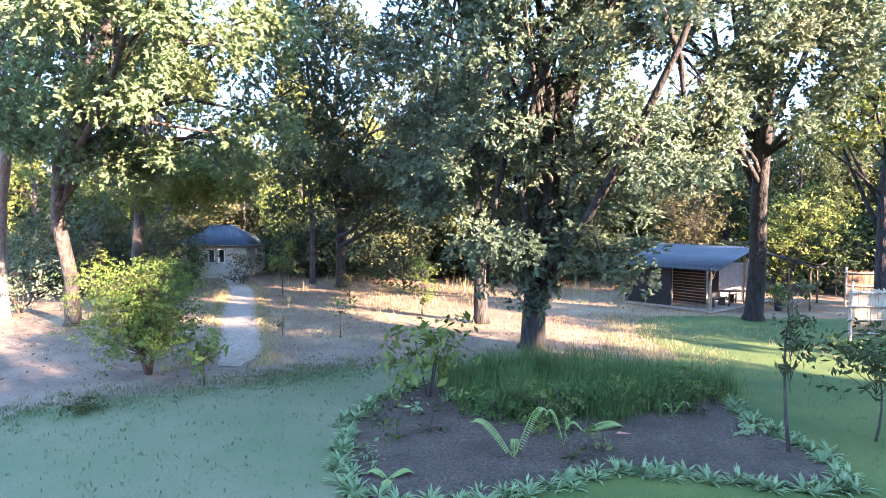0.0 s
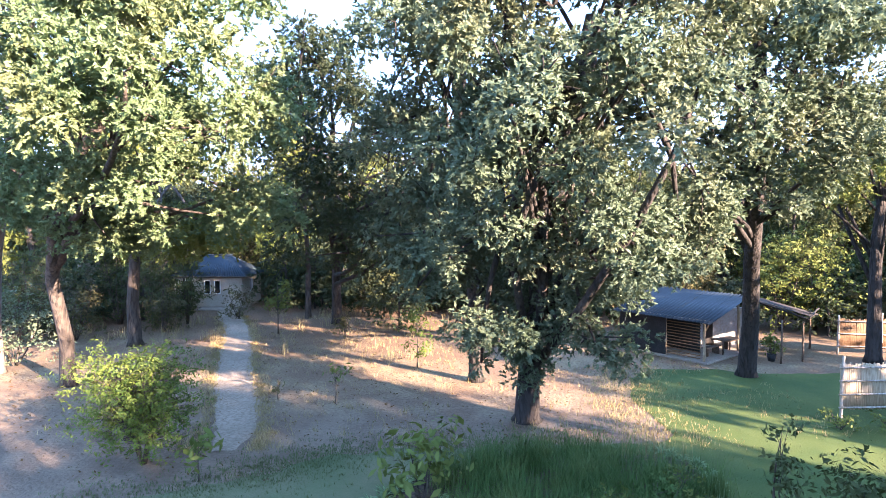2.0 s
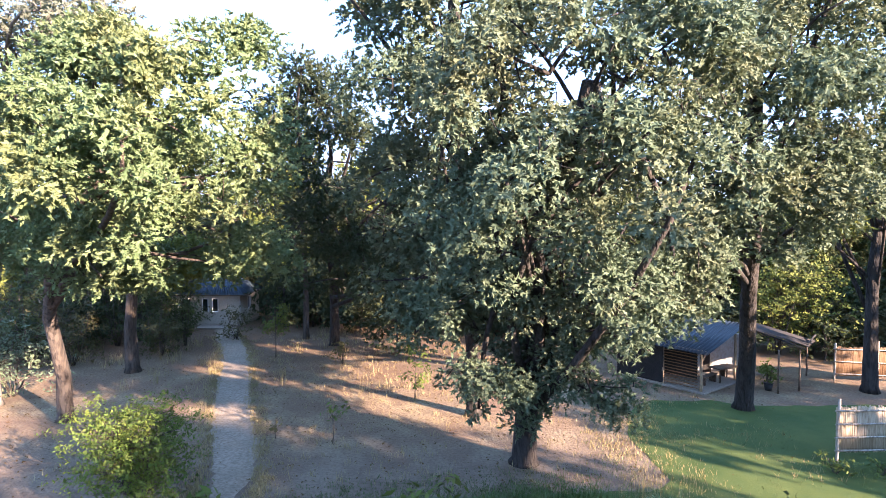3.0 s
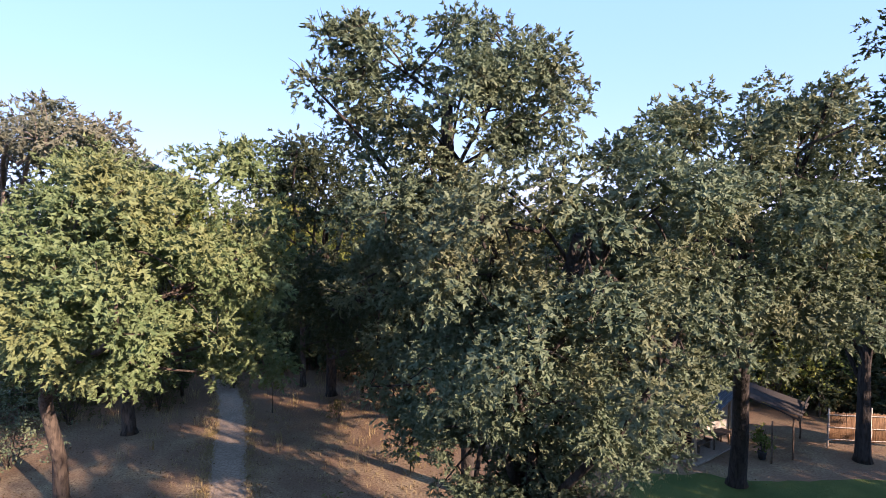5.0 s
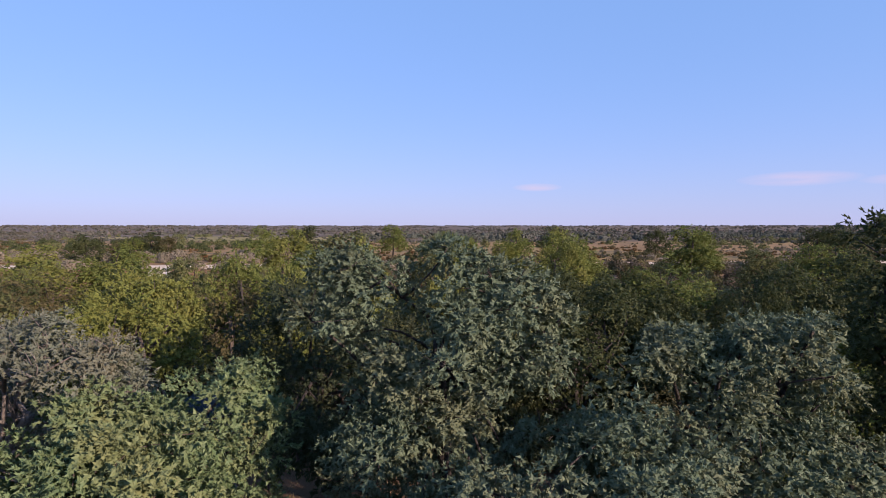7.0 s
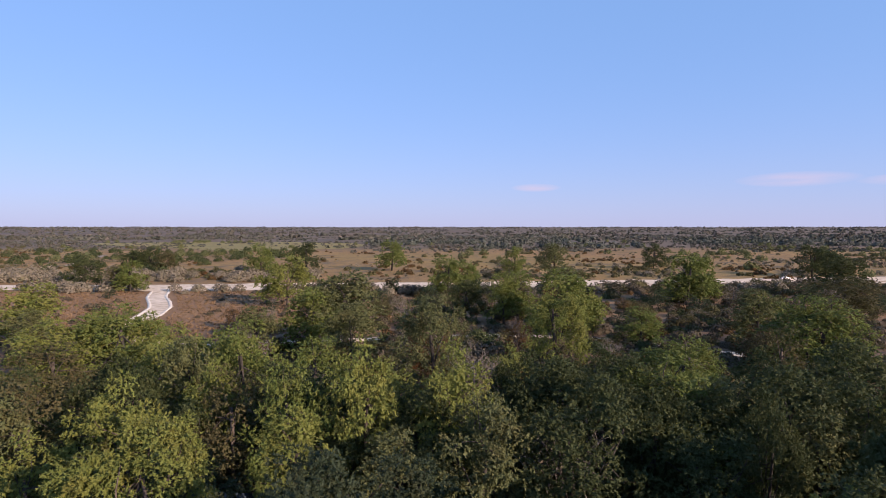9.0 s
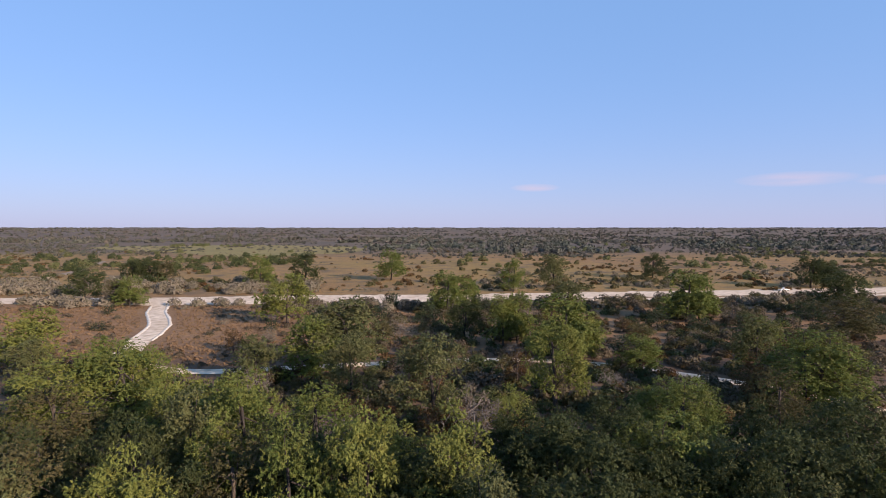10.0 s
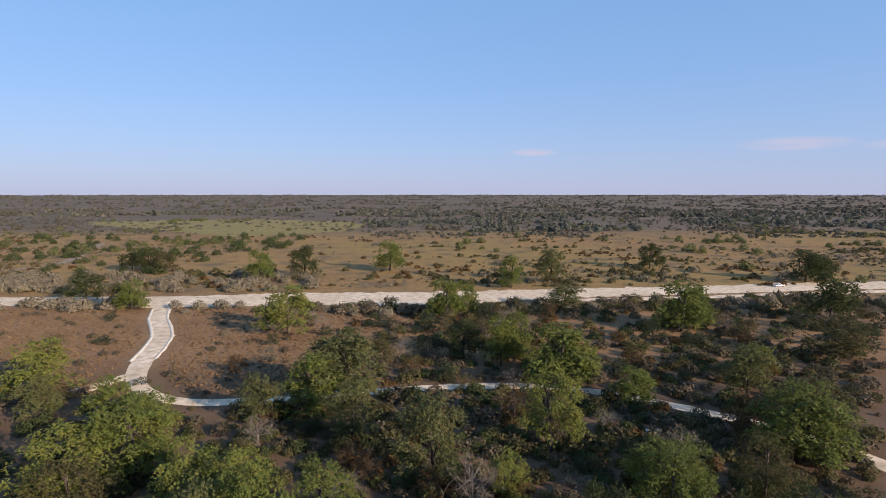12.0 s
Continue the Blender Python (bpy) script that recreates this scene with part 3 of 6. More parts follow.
# ---- hero trees round the clearing ----
build_tree("tree", (1.65, 24.2, 0), [(1.65, 24.2, 0), (1.55, 23.4, 3), (1.2, 21.6, 6.5), (0.8, 19.2, 10), (0.5, 17.4, 13), (0.6, 16.8, 15.6)], 3,
           [(-1.7, 16.6, 16.2, 1.6, 1.9, 1.1), (0.6, 16.6, 16.8, 1.5, 1.8, 1.05), (2.7, 16.6, 16.1, 1.7, 1.9, 1.1), (-2.5, 16.8, 15.1, 1.0, 1.6, 0.8), (3.6, 16.8, 15.0, 1.0, 1.6, 1.0), (1.0, 15.8, 14.9, 1.9, 1.8, 1.1),
            (-1.0, 15.6, 13.6, 1.4, 1.8, 1.0), (2.6, 16.3, 13.4, 1.7, 1.8, 1.0), (-0.9, 16.0, 11.9, 1.5, 1.6, 1.0), (1.0, 16.6, 12.0, 1.6, 1.8, 1.0), (-1.2, 19.5, 9.8, 1.7, 1.8, 1.3), (0.6, 20.0, 8.0, 1.8, 1.6, 1.3), (2.4, 20.5, 9.2, 1.9, 1.8, 1.4),
            (-0.7, 18.8, 6.9, 1.4, 1.4, 1.2), (0.9, 18.6, 7.4, 1.4, 1.4, 1.1), (-0.3, 18.4, 5.4, 1.2, 1.2, 1.0)],
           "tall dark-trunked tree with a rounded grey-green crown", M_LEAF_GREY, M_BARK_DARK, 190, 0.66, 116000, 0.125, 0.30, 70, 120, 0.62)
build_tree("tree", (3.1, 19.2, 0), [(3.1, 19.2, 0), (3.1, 18.9, 1.5), (3.2, 18.0, 4), (3.2, 16.2, 6.5), (3.3, 14.2, 9), (3.6, 12.8, 11.5)], 1,
           [(1.3, 12.5, 11.0, 1.4, 1.6, 1.4), (3.2, 12.0, 11.0, 1.6, 1.7, 1.5), (5.2, 12.7, 11.6, 1.5, 1.6, 1.6), (4.7, 12.8, 13.0, 0.9, 1.3, 0.8), (2.2, 12.2, 8.9, 1.6, 1.7, 1.3), (4.2, 11.9, 8.9, 1.5, 1.7, 1.4), (1.0, 12.9, 8.1, 1.1, 1.5, 1.2), (6.2, 13.4, 9.6, 1.3, 1.6, 1.4),
            (3.2, 14.0, 7.2, 1.7, 1.6, 1.1), (1.1, 15.6, 6.3, 1.3, 1.5, 1.2), (4.9, 15.2, 6.3, 1.5, 1.5, 1.2), (2.7, 16.3, 5.6, 1.6, 1.5, 1.1), (6.0, 15.6, 5.4, 0.9, 1.1, 0.8), (1.2, 17.0, 4.2, 1.2, 1.3, 1.2), (0.9, 17.3, 2.8, 0.8, 0.9, 0.8), (3.2, 17.3, 3.7, 1.4, 1.1, 1.2), (4.8, 16.8, 4.1, 1.3, 1.3, 1.1), (5.3, 16.6, 2.7, 0.7, 0.8, 0.7), (3.2, 17.9, 2.4, 1.0, 0.7, 0.7), (0.2, 17.2, 5.2, 1.1, 1.1, 1.0), (2.2, 17.2, 2.9, 0.9, 0.9, 0.8), (3.1, 18.75, 1.2, 0.55, 0.4, 0.65)],
           "large broad-leaved tree with low drooping grey-green foliage", M_LEAF_GREY, M_BARK_DARK, 250, 0.60, 142000, 0.115, 0.42, 90, 120, 0.62)
build_tree("tree", (13.9, 24.9, 0), [(13.9, 24.9, 0), (13.7, 24.3, 2.5), (12.9, 22.9, 5.2), (12.0, 21.0, 8), (10.6, 18.6, 11), (9.6, 16.9, 13.4)], 2,
           [(9.0, 16.4, 14.4, 1.8, 2.0, 1.2), (7.0, 16.6, 13.4, 1.5, 1.8, 1.3), (11.2, 16.8, 14.3, 1.8, 2.0, 1.2), (9.6, 15.4, 12.0, 1.8, 1.8, 1.4), (11.8, 16.0, 11.4, 1.6, 1.8, 1.4), (7.9, 14.2, 11.2, 1.4, 1.7, 1.4), (8.4, 15.6, 9.2, 1.5, 1.7, 1.3), (10.6, 16.6, 9.2, 1.7, 1.8, 1.3), (12.5, 16.6, 8.8, 1.3, 1.6, 1.2), (9.3, 17.5, 7.5, 1.5, 1.6, 1.0), (7.4, 16.5, 7.3, 1.2, 1.4, 1.0), (11.6, 18.6, 7.7, 1.5, 1.6, 1.0), (7.7, 17.0, 6.2, 1.0, 1.1, 0.8), (13.4, 18.5, 10.0, 1.6, 1.7, 1.4), (12.8, 18.0, 13.0, 1.6, 1.8, 1.3), (5.6, 17.4, 8.8, 1.4, 1.5, 1.1), (6.8, 18.6, 10.6, 1.5, 1.6, 1.2), (5.2, 18.4, 10.6, 1.3, 1.5, 1.1)],
           "big leafy shade tree with a stout dark trunk", M_LEAF_GREY, M_BARK_DARK, 235, 0.64, 122000, 0.125, 0.38, 80, 100, 0.62)
build_tree("tree", (19.5, 19.5, 0), [(19.5, 19.5, 0), (19.2, 19.4, 4), (18.4, 19.2, 8), (17, 18.6, 12), (15.5, 18, 16)], 1,
           [(15.8, 18, 16.8, 1.6, 2.2, 1.6), (17.8, 18, 14, 2.6, 2.8, 2.2), (15.2, 17.6, 13.8, 1.4, 2.0, 1.5), (18, 18.5, 10.8, 2.8, 2.8, 2.0), (16.2, 17.8, 15.2, 1.6, 1.8, 1.4)],
           "tall dark green tree at the edge of the lawn", M_LEAF_DARK, M_BARK_DARK, 200, 0.62, 52000, 0.14, 0.34, 50, 40, 0.62)
build_tree("tree", (21.6, 27.4, 0), [(21.6, 27.4, 0), (21.5, 27.3, 3), (21.4, 27.2, 6), (21.8, 27.3, 9)], 1,
           [(20.5, 27, 9.5, 2.6, 2.8, 2.0), (23, 27, 11, 3.2, 3, 2.4), (18.8, 26.8, 8.6, 1.6, 1.6, 1.2)],
           "forked dark-barked tree behind a reed screen", M_LEAF_MID, M_BARK_DARK, 100, 0.7, 30000, 0.16, 0.34, 30, 30, 0.62)
build_tree("tree", (-15.7, 23.6, 0), [(-15.7, 23.6, 0), (-15.6, 23.4, 2), (-15.7, 22.8, 4.5), (-14.2, 20.8, 6.6), (-10.6, 17.0, 9.0), (-8.6, 15.4, 10.8)], 2,
           [(-6.6, 14.5, 11.6, 1.4, 1.6, 1.2), (-8.6, 14.3, 11.5, 1.5, 1.7, 1.4), (-5.6, 16.8, 12.6, 0.9, 1.4, 1.1), (-7.6, 12.7, 9.9, 1.4, 1.6, 1.2), (-9.8, 13.7, 9.8, 1.5, 1.7, 1.3), (-6.4, 14.2, 9.3, 1.2, 1.5, 1.0), (-11.9, 15.6, 10.4, 1.6, 1.8, 1.4), (-5.6, 17.8, 9.8, 1.2, 1.5, 1.2), (-8.6, 16.8, 8.0, 1.6, 1.7, 0.9), (-11.0, 17.5, 8.0, 1.6, 1.7, 1.0), (-13.8, 18.6, 8.8, 1.7, 1.8, 1.3), (-6.3, 19.0, 7.3, 1.2, 1.4, 0.8), (-15.3, 21.4, 7.8, 1.6, 1.7, 1.1), (-12.7, 20.6, 7.0, 1.5, 1.6, 0.8), (-9.4, 16.0, 12.8, 1.4, 1.4, 0.8), (-7.2, 16.4, 12.9, 1.0, 1.2, 0.7), (-8.8, 20.5, 6.7, 1.6, 1.4, 0.7), (-12.6, 21.2, 6.3, 1.9, 1.6, 0.8), (-15.9, 20.8, 6.4, 1.7, 1.6, 0.9), (-10.6, 20.5, 6.4, 1.5, 1.4, 0.7), (-8.2, 18.5, 9.9, 1.6, 1.6, 1.0), (-6.4, 20.5, 11.2, 1.4, 1.5, 1.0), (-10.8, 20.0, 10.5, 1.7, 1.7, 1.1), (-13.6, 21.5, 10.6, 1.7, 1.7, 1.1), (-8.7, 13.9, 9.0, 1.2, 1.2, 0.9)],
           "wide-crowned tree with sunlit yellow-green leaves", M_LEAF_LIME, M_BARK, 310, 0.62, 162000, 0.125, 0.30, 80, 60, 0.62)
build_tree("tree", (-20.3, 25.6, 0), [(-20.3, 25.6, 0), (-20.2, 25.4, 2.5), (-19.4, 24.6, 5.5), (-16.8, 22.0, 9.0), (-13.4, 19.0, 12.0)], 2,
           [(-10.1, 16.7, 13.7, 1.4, 1.7, 1.0), (-12.2, 17.6, 14.1, 1.6, 1.9, 1.1), (-14.3, 18.6, 13.6, 1.7, 1.9, 1.2), (-11.5, 19.6, 12.2, 1.8, 1.8, 1.2), (-16.0, 20.5, 11.4, 1.8, 1.9, 1.4), (-18.4, 22.5, 11.6, 2.0, 2.0, 1.5), (-18.0, 22.5, 8.4, 2.0, 2.0, 1.4)],
           "pale-limbed spreading tree with thinning grey-green crown", M_LEAF_PALE, M_BARK_GREY, 140, 0.62, 60000, 0.13, 0.30, 60, 260, 0.5)
build_tree("tree", (-17.2, 31.6, 0), [(-17.2, 31.6, 0), (-17.2, 31.4, 2.5), (-17.0, 31.4, 5.0), (-17.4, 32.5, 8.5), (-17.6, 34.0, 12)], 2,
           [(-17.4, 35.5, 13.4, 2.4, 2.4, 1.4), (-15.4, 34.5, 12.2, 1.8, 2.0, 1.2), (-19.8, 34.5, 12.0, 2.2, 2.2, 1.4), (-21.6, 34.8, 11.2, 1.8, 2.0, 1.2), (-14.6, 33.2, 10.0, 1.6, 1.8, 1.0), (-18.0, 33.0, 10.2, 2.4, 2.2, 1.2), (-10.6, 28, 6.9, 1.8, 1.5, 0.8), (-13.2, 28.5, 6.5, 1.8, 1.5, 0.8), (-12.9, 30, 5.7, 1.7, 1.2, 0.7), (-15.6, 30.5, 5.7, 1.8, 1.3, 0.8), (-11.6, 29.5, 5.8, 1.4, 1.2, 0.6)],
           "layered yellow-green tree with a forked grey trunk", M_LEAF_YELLOW, M_BARK, 150, 0.78, 66000, 0.15, 0.36, 60, 60, 0.62)
build_tree("tree", (-7.1, 38.7, 0), [(-7.1, 38.7, 0), (-7.0, 38.2, 2.2), (-6.8, 37, 4.6), (-6.4, 34, 7.5), (-6.0, 31, 10.5)], 1,
           [(-6.3, 28, 13.4, 2.4, 2.6, 2.0), (-4.2, 27, 11.4, 2.2, 2.4, 2.0), (-7.6, 29, 10.0, 2.4, 2.6, 2.0), (-4.6, 23.6, 9.2, 1.7, 1.8, 1.6), (-4.2, 24.5, 11.6, 1.5, 1.8, 1.3), (-5.0, 24.0, 7.2, 1.5, 1.6, 1.2), (-5.6, 31, 7.4, 3.2, 3.0, 2.4), (-1.5, 30, 9.0, 2.8, 2.8, 2.8), (-8.2, 34, 5.6, 2.6, 2.6, 1.6), (-3.6, 33, 5.2, 2.6, 2.6, 1.8), (-2.2, 36, 6.8, 3.4, 3.0, 2.6), (-8.6, 37, 7.4, 2.4, 2.6, 1.8), (-1.0, 33, 11.8, 2.4, 2.4, 1.6), (1.6, 32, 7.4, 2.6, 2.6, 2.4), (-1.6, 27.5, 5.6, 2.0, 1.8, 1.4), (-5.4, 25.2, 14.5, 1.7, 1.7, 1.2), (-3.6, 25.6, 13.8, 1.5, 1.6, 1.2), (-7.0, 25.4, 12.6, 1.5, 1.6, 1.2)],
           "many-stemmed tree with green leaves darkened for deep shade", M_LEAF_SHADED, M_BARK_DARK, 260, 0.85, 112000, 0.16, 0.34, 60, 40, 0.55)
build_tree("tree", (-9.6, 41.0, 0), [(-9.6, 41.0, 0), (-9.5, 40.6, 4), (-9.3, 39, 8), (-9.0, 37.2, 12)], 2,
           [(-9.0, 36.4, 14.3, 1.5, 1.6, 1.2), (-9.3, 36.8, 12.2, 1.7, 1.7, 1.3), (-8.6, 37.0, 10.4, 1.4, 1.5, 1.1), (-10.2, 37.4, 10.8, 1.3, 1.4, 1.0)],
           "slim yellow-green tree rising above its neighbours", M_LEAF_YELLOW, M_BARK, 80, 0.6, 22000, 0.15, 0.2, 20, 20, 0.62)
build_tree("tree", (-21.4, 40.2, 0), [(-21.4, 40.2, 0), (-21.3, 40.2, 2.4), (-20.6, 40.6, 4.6), (-19.2, 41, 6.6)], 1,
           [(-17.4, 41, 7.2, 2.4, 2.0, 1.2), (-20.2, 42, 7.8, 2.6, 2.2, 1.5), (-15.2, 41.5, 7.0, 1.7, 1.7, 0.9), (-22.6, 41, 6.6, 2.2, 2.0, 1.6), (-19, 43, 8.4, 2.4, 2.2, 1.2)],
           "leaning dark green tree overhanging the cottage roof", M_LEAF_SHADED, M_BARK_DARK, 110, 0.75, 30000, 0.16, 0.2, 30, 30, 0.55)

# ---- woodland: a few trees built once, then copied ----
def proto(label, leaf, bark, h, r, low, n_clumps, clump, n_leaves, leaf_len, trunk_r, limbs, bare=0, name="tree", lumps=5):
    """A round-topped tree about the origin, with leaf masses in two rings and a top."""
    ms = [(RNG.uniform(-0.1, 0.1) * r, RNG.uniform(-0.1, 0.1) * r, h * 0.80, r * 0.5, r * 0.5, h * 0.16)]
    for ring, zz, rr in ((lumps - 1, 0.66, 0.46), (lumps + 1, 0.42, 0.64), (lumps, 0.16, 0.58)):
        for i in range(ring):
            a = 2 * math.pi * i / ring + RNG.uniform(-0.45, 0.45)
            z = low + (h - low) * (zz + RNG.uniform(-0.06, 0.08))
            q = r * RNG.uniform(0.30, 0.46)
            ms.append((r * rr * math.cos(a), r * rr * math.sin(a), z, q, q, (h - low) * RNG.uniform(0.11, 0.16)))
    tip = (RNG.uniform(-0.05, 0.05) * h, RNG.uniform(-0.05, 0.05) * h, h * 0.72)
    return build_tree(name, (0, 0, 0), [(0, 0, 0), (0.01 * h, 0.0, h * 0.12), (tip[0] * 0.4, tip[1] * 0.3, h * 0.4), tip], 1, ms, label, leaf, bark, n_clumps, clump, n_leaves, leaf_len, trunk_r, limbs, bare, 0.68, False)


KINDS = [("full round-crowned green woodland tree", M_LEAF_MID, M_BARK_DARK, 1.0, 1.0),
         ("full dark green woodland tree with dense crown", M_LEAF_DARK, M_BARK_DARK, 0.8, 1.0),
         ("sunlit yellow-green woodland tree with billowing crown", M_LEAF_YELLOW, M_BARK, 1.2, 1.0),
         ("olive woodland tree with loose open crown", M_LEAF_OLIVE, M_BARK, 1.6, 0.75),
         ("grey-green woodland tree with uneven crown", M_LEAF_SAGE, M_BARK_DARK, 1.0, 1.0)]
P_NEAR = [proto(lab, leaf, bark, 12, 5.0, low, 105, 0.92, int(22000 * k), 0.20, 0.26, 12, 8) for lab, leaf, bark, low, k in KINDS]
P_FAR = [proto(lab, leaf, bark, 12, 5.0, low, 90, 1.02, int(14500 * k), 0.29, 0.26, 8) for lab, leaf, bark, low, k in KINDS]
P_RUST = proto("small rust-brown tree losing its leaves", M_LEAF_RUST, M_BARK, 6, 2.8, 0.7, 60, 0.5, 4600, 0.17, 0.13, 30, 60)
P_BARE = proto("leafless grey-twigged small tree", M_LEAF_DRY, M_BARK_GREY, 6, 3.0, 0.9, 60, 0.6, 900, 0.12, 0.10, 60, 200)
P_BUSH = [proto("rounded dark green bush", M_LEAF_SHADED, M_BARK_DARK, 3.2, 1.9, 0.1, 44, 0.48, 3000, 0.155, 0.06, 8, 0, "bush"),
          proto("olive bush with yellowing leaves", M_LEAF_OLIVE, M_BARK, 3.0, 1.9, 0.1, 44, 0.46, 2900, 0.145, 0.06, 8, 0, "bush"),
          proto("grey leafless thorn bush", M_LEAF_DRY, M_BARK_GREY, 3.2, 2.1, 0.1, 40, 0.45, 1500, 0.15, 0.05, 24, 60, "bush")]
PROTO_HOME = {}
for p in (*P_NEAR, *P_FAR, P_RUST, P_BARE, *P_BUSH):
    PROTO_HOME[p.name] = False


def plant(p, x, y, h, r, h0=12.6, r0=5.5):
    """Sets a copy of a built tree down at its place, turned, with its own height and spread; the first use moves the built one itself."""
    m = Matrix.Translation((x, y, 0)) @ Matrix.Rotation(RNG.uniform(0, 6.28), 4, "Z") @ Matrix.Diagonal((r / r0, r / r0, h / h0, 1))
    if not PROTO_HOME[p.name]:
        PROTO_HOME[p.name] = True
        p.matrix_world = m
        return p
    return copy_thing(p, m @ Matrix.Diagonal((1 / p.scale.x, 1 / p.scale.y, 1 / p.scale.z, 1)))


TAKEN = []


def grow(kind, x, y, h, r):
    return plant((P_NEAR if 0 < y < 118 else P_FAR)[kind], x, y, h, r)


def wood(kind, x, y, h, r):
    TAKEN.append((x, y, r))
    return grow(kind, x, y, h * 1.08, r * 1.18)


# kinds: 0 mid, 1 dark, 2 yellow, 3 olive, 4 grey
wood(2, -50, 193.8, 17, 9.5)
wood(4, -20, 128, 16.5, 9)
wood(0, -26, 121, 14, 6.5)
wood(2, -95.6, 135.4, 13.5, 8)
wood(4, 0.6, 90, 16.2, 6.8)
wood(0, 33, 138, 16.5, 9)
wood(2, 23.4, 103, 16.5, 6)
wood(0, 90, 194, 18, 10)
wood(1, 210, 304, 17, 10)
wood(1, 219, 306, 14, 8)
wood(1, 155, 209, 17.5, 9.5)
wood(0, 97, 199, 16, 7)
wood(0, 14, 222, 14, 6)
wood(2, 38, 140, 13, 6)
wood(4, -24, 133, 15, 6)
wood(0, 6, 217, 16, 8)
wood(2, 20.5, 157, 14, 6)
wood(0, 25, 160, 14.5, 6)
wood(0, -51.3, 94, 14.5, 8)
wood(2, -58.6, 87, 12.5, 7.5)
wood(0, -69.0, 118.0, 10.2, 5.4)
wood(0, -57.5, 113, 9.6, 5)
wood(4, -86, 120, 9.4, 4.6)
wood(0, 37.5, 86, 9.8, 5.6)
wood(0, 70, 98, 15, 9)
wood(3, 76, 106, 14, 9)
wood(2, 88, 143.9, 9.5, 5)
wood(0, -25.5, 352, 19, 10)
wood(1, -74, 329, 18, 8.5)
wood(0, -94.5, 309, 18, 8)
wood(0, 42.5, 288, 17, 6.5)
wood(4, 67, 305, 18, 9)
wood(1, 145, 362, 16, 8)
wood(1, -157, 255, 14, 8)
wood(0, -127, 237, 13, 7)
wood(3, -134, 240, 11, 6)
wood(1, -190, 358, 12, 8)
wood(1, -178, 356, 14, 8)
wood(3, -165, 350, 12, 7)
wood(4, 58.6, 237, 10, 8)
wood(3, 120, 158, 13, 10)
wood(2, -27.0, 49, 13.6, 4.6)
wood(2, -6.0, 51.6, 15.8, 4.6)
wood(2, 2.2, 55, 15.0, 5.0)
wood(0, 25.4, 56.5, 14.0, 6.4)
wood(2, -27.5, 77, 12.6, 6.6)
wood(2, -52.7, 99, 12, 6)
wood(3, -54, 80, 11, 6)
wood(3, -47.5, 67, 10, 5)
wood(0, 43, 88, 9.2, 5)
wood(0, -12.8, 51, 15.2, 4.2)
wood(0, -22.2, 67, 16.2, 5.2)
wood(4, -28, 66, 14.4, 5)
wood(0, -14.6, 72, 13.2, 5.6)
wood(3, -38, 52, 13.5, 5.6)
wood(2, -31, 43, 10.8, 4)
wood(2, -36, 79, 12.8, 6)
wood(4, -15.2, 107, 13.0, 5.4)
wood(0, 37.0, 80, 11.6, 5.4)
wood(0, 67, 97, 15.0, 6.5)
wood(1, 50, 68, 10.6, 5)
wood(4, -37, 118, 10.4, 4.6)
wood(0, 48, 126, 9.0, 5)
wood(1, 10, 164, 11.4, 5.4)
wood(4, 78, 131, 12.4, 6)
wood(2, -57, 81, 7.6, 5)
wood(1, 35, 52, 14.4, 5.8)
wood(1, 46, 58, 15.5, 6)
wood(3, 54, 84, 12, 4.8)
wood(1, 14, 58, 14, 5)
wood(1, 22, 56, 13.5, 5)
wood(2, 12, 84, 9, 4)

def clear_of(x, y, gap):
    if any((x - a) ** 2 + (y - b) ** 2 < (gap * (c + 2)) ** 2 for a, b, c in TAKEN):
        return False
    if 8 < x < 20 and y < 36:
        return False
    if -24 < x < -5 and y < 54:
        return False
    if abs(y - (137 - 0.4 * max(0, x - 44) - 0.1 * abs(x))) < 6 and -60 < x < 90:
        return False
    if x < -60 and y > 118:
        return False
    return True


# the dense wood's edge behind the clearing, mostly dark kinds that stand in for shade
for i in range(24):
    x = -52 + 4.6 * i + RNG.uniform(-1.2, 1.2)
    y = 52 + RNG.uniform(-4, 7) + (4 if -23 < x < -12 else 0)
    r = RNG.uniform(4.0, 5.5)
    TAKEN.append((x, y, r))
    grow(int(RNG.choice([0, 1, 3, 4], p=[0.12, 0.68, 0.05, 0.15])), x, y, RNG.uniform(8, 14.5), r * 1.15)
# the closed wood between the camp and the gravel track
count = 0
for tries in range(4000):
    y = RNG.uniform(44, 68)
    x = RNG.uniform(-0.86, 0.86) * (y + 8)
    r = RNG.uniform(4.2, 7.0)
    if clear_of(x, y, 0.85 if y < 64 else 1.18):
        TAKEN.append((x, y, r))
        k = int(RNG.choice([0, 1, 2, 3, 4], p=[0.22, 0.42, 0.14, 0.08, 0.14])) if x < 20 else int(RNG.choice([0, 1, 3, 4], p=[0.22, 0.52, 0.14, 0.12]))
        grow(k, x, y, RNG.uniform(10.5, 14.5) if y < 85 else RNG.uniform(6.5, 12.5), r * RNG.uniform(0.8, 1.2))
        count += 1
    if count > 24:
        break
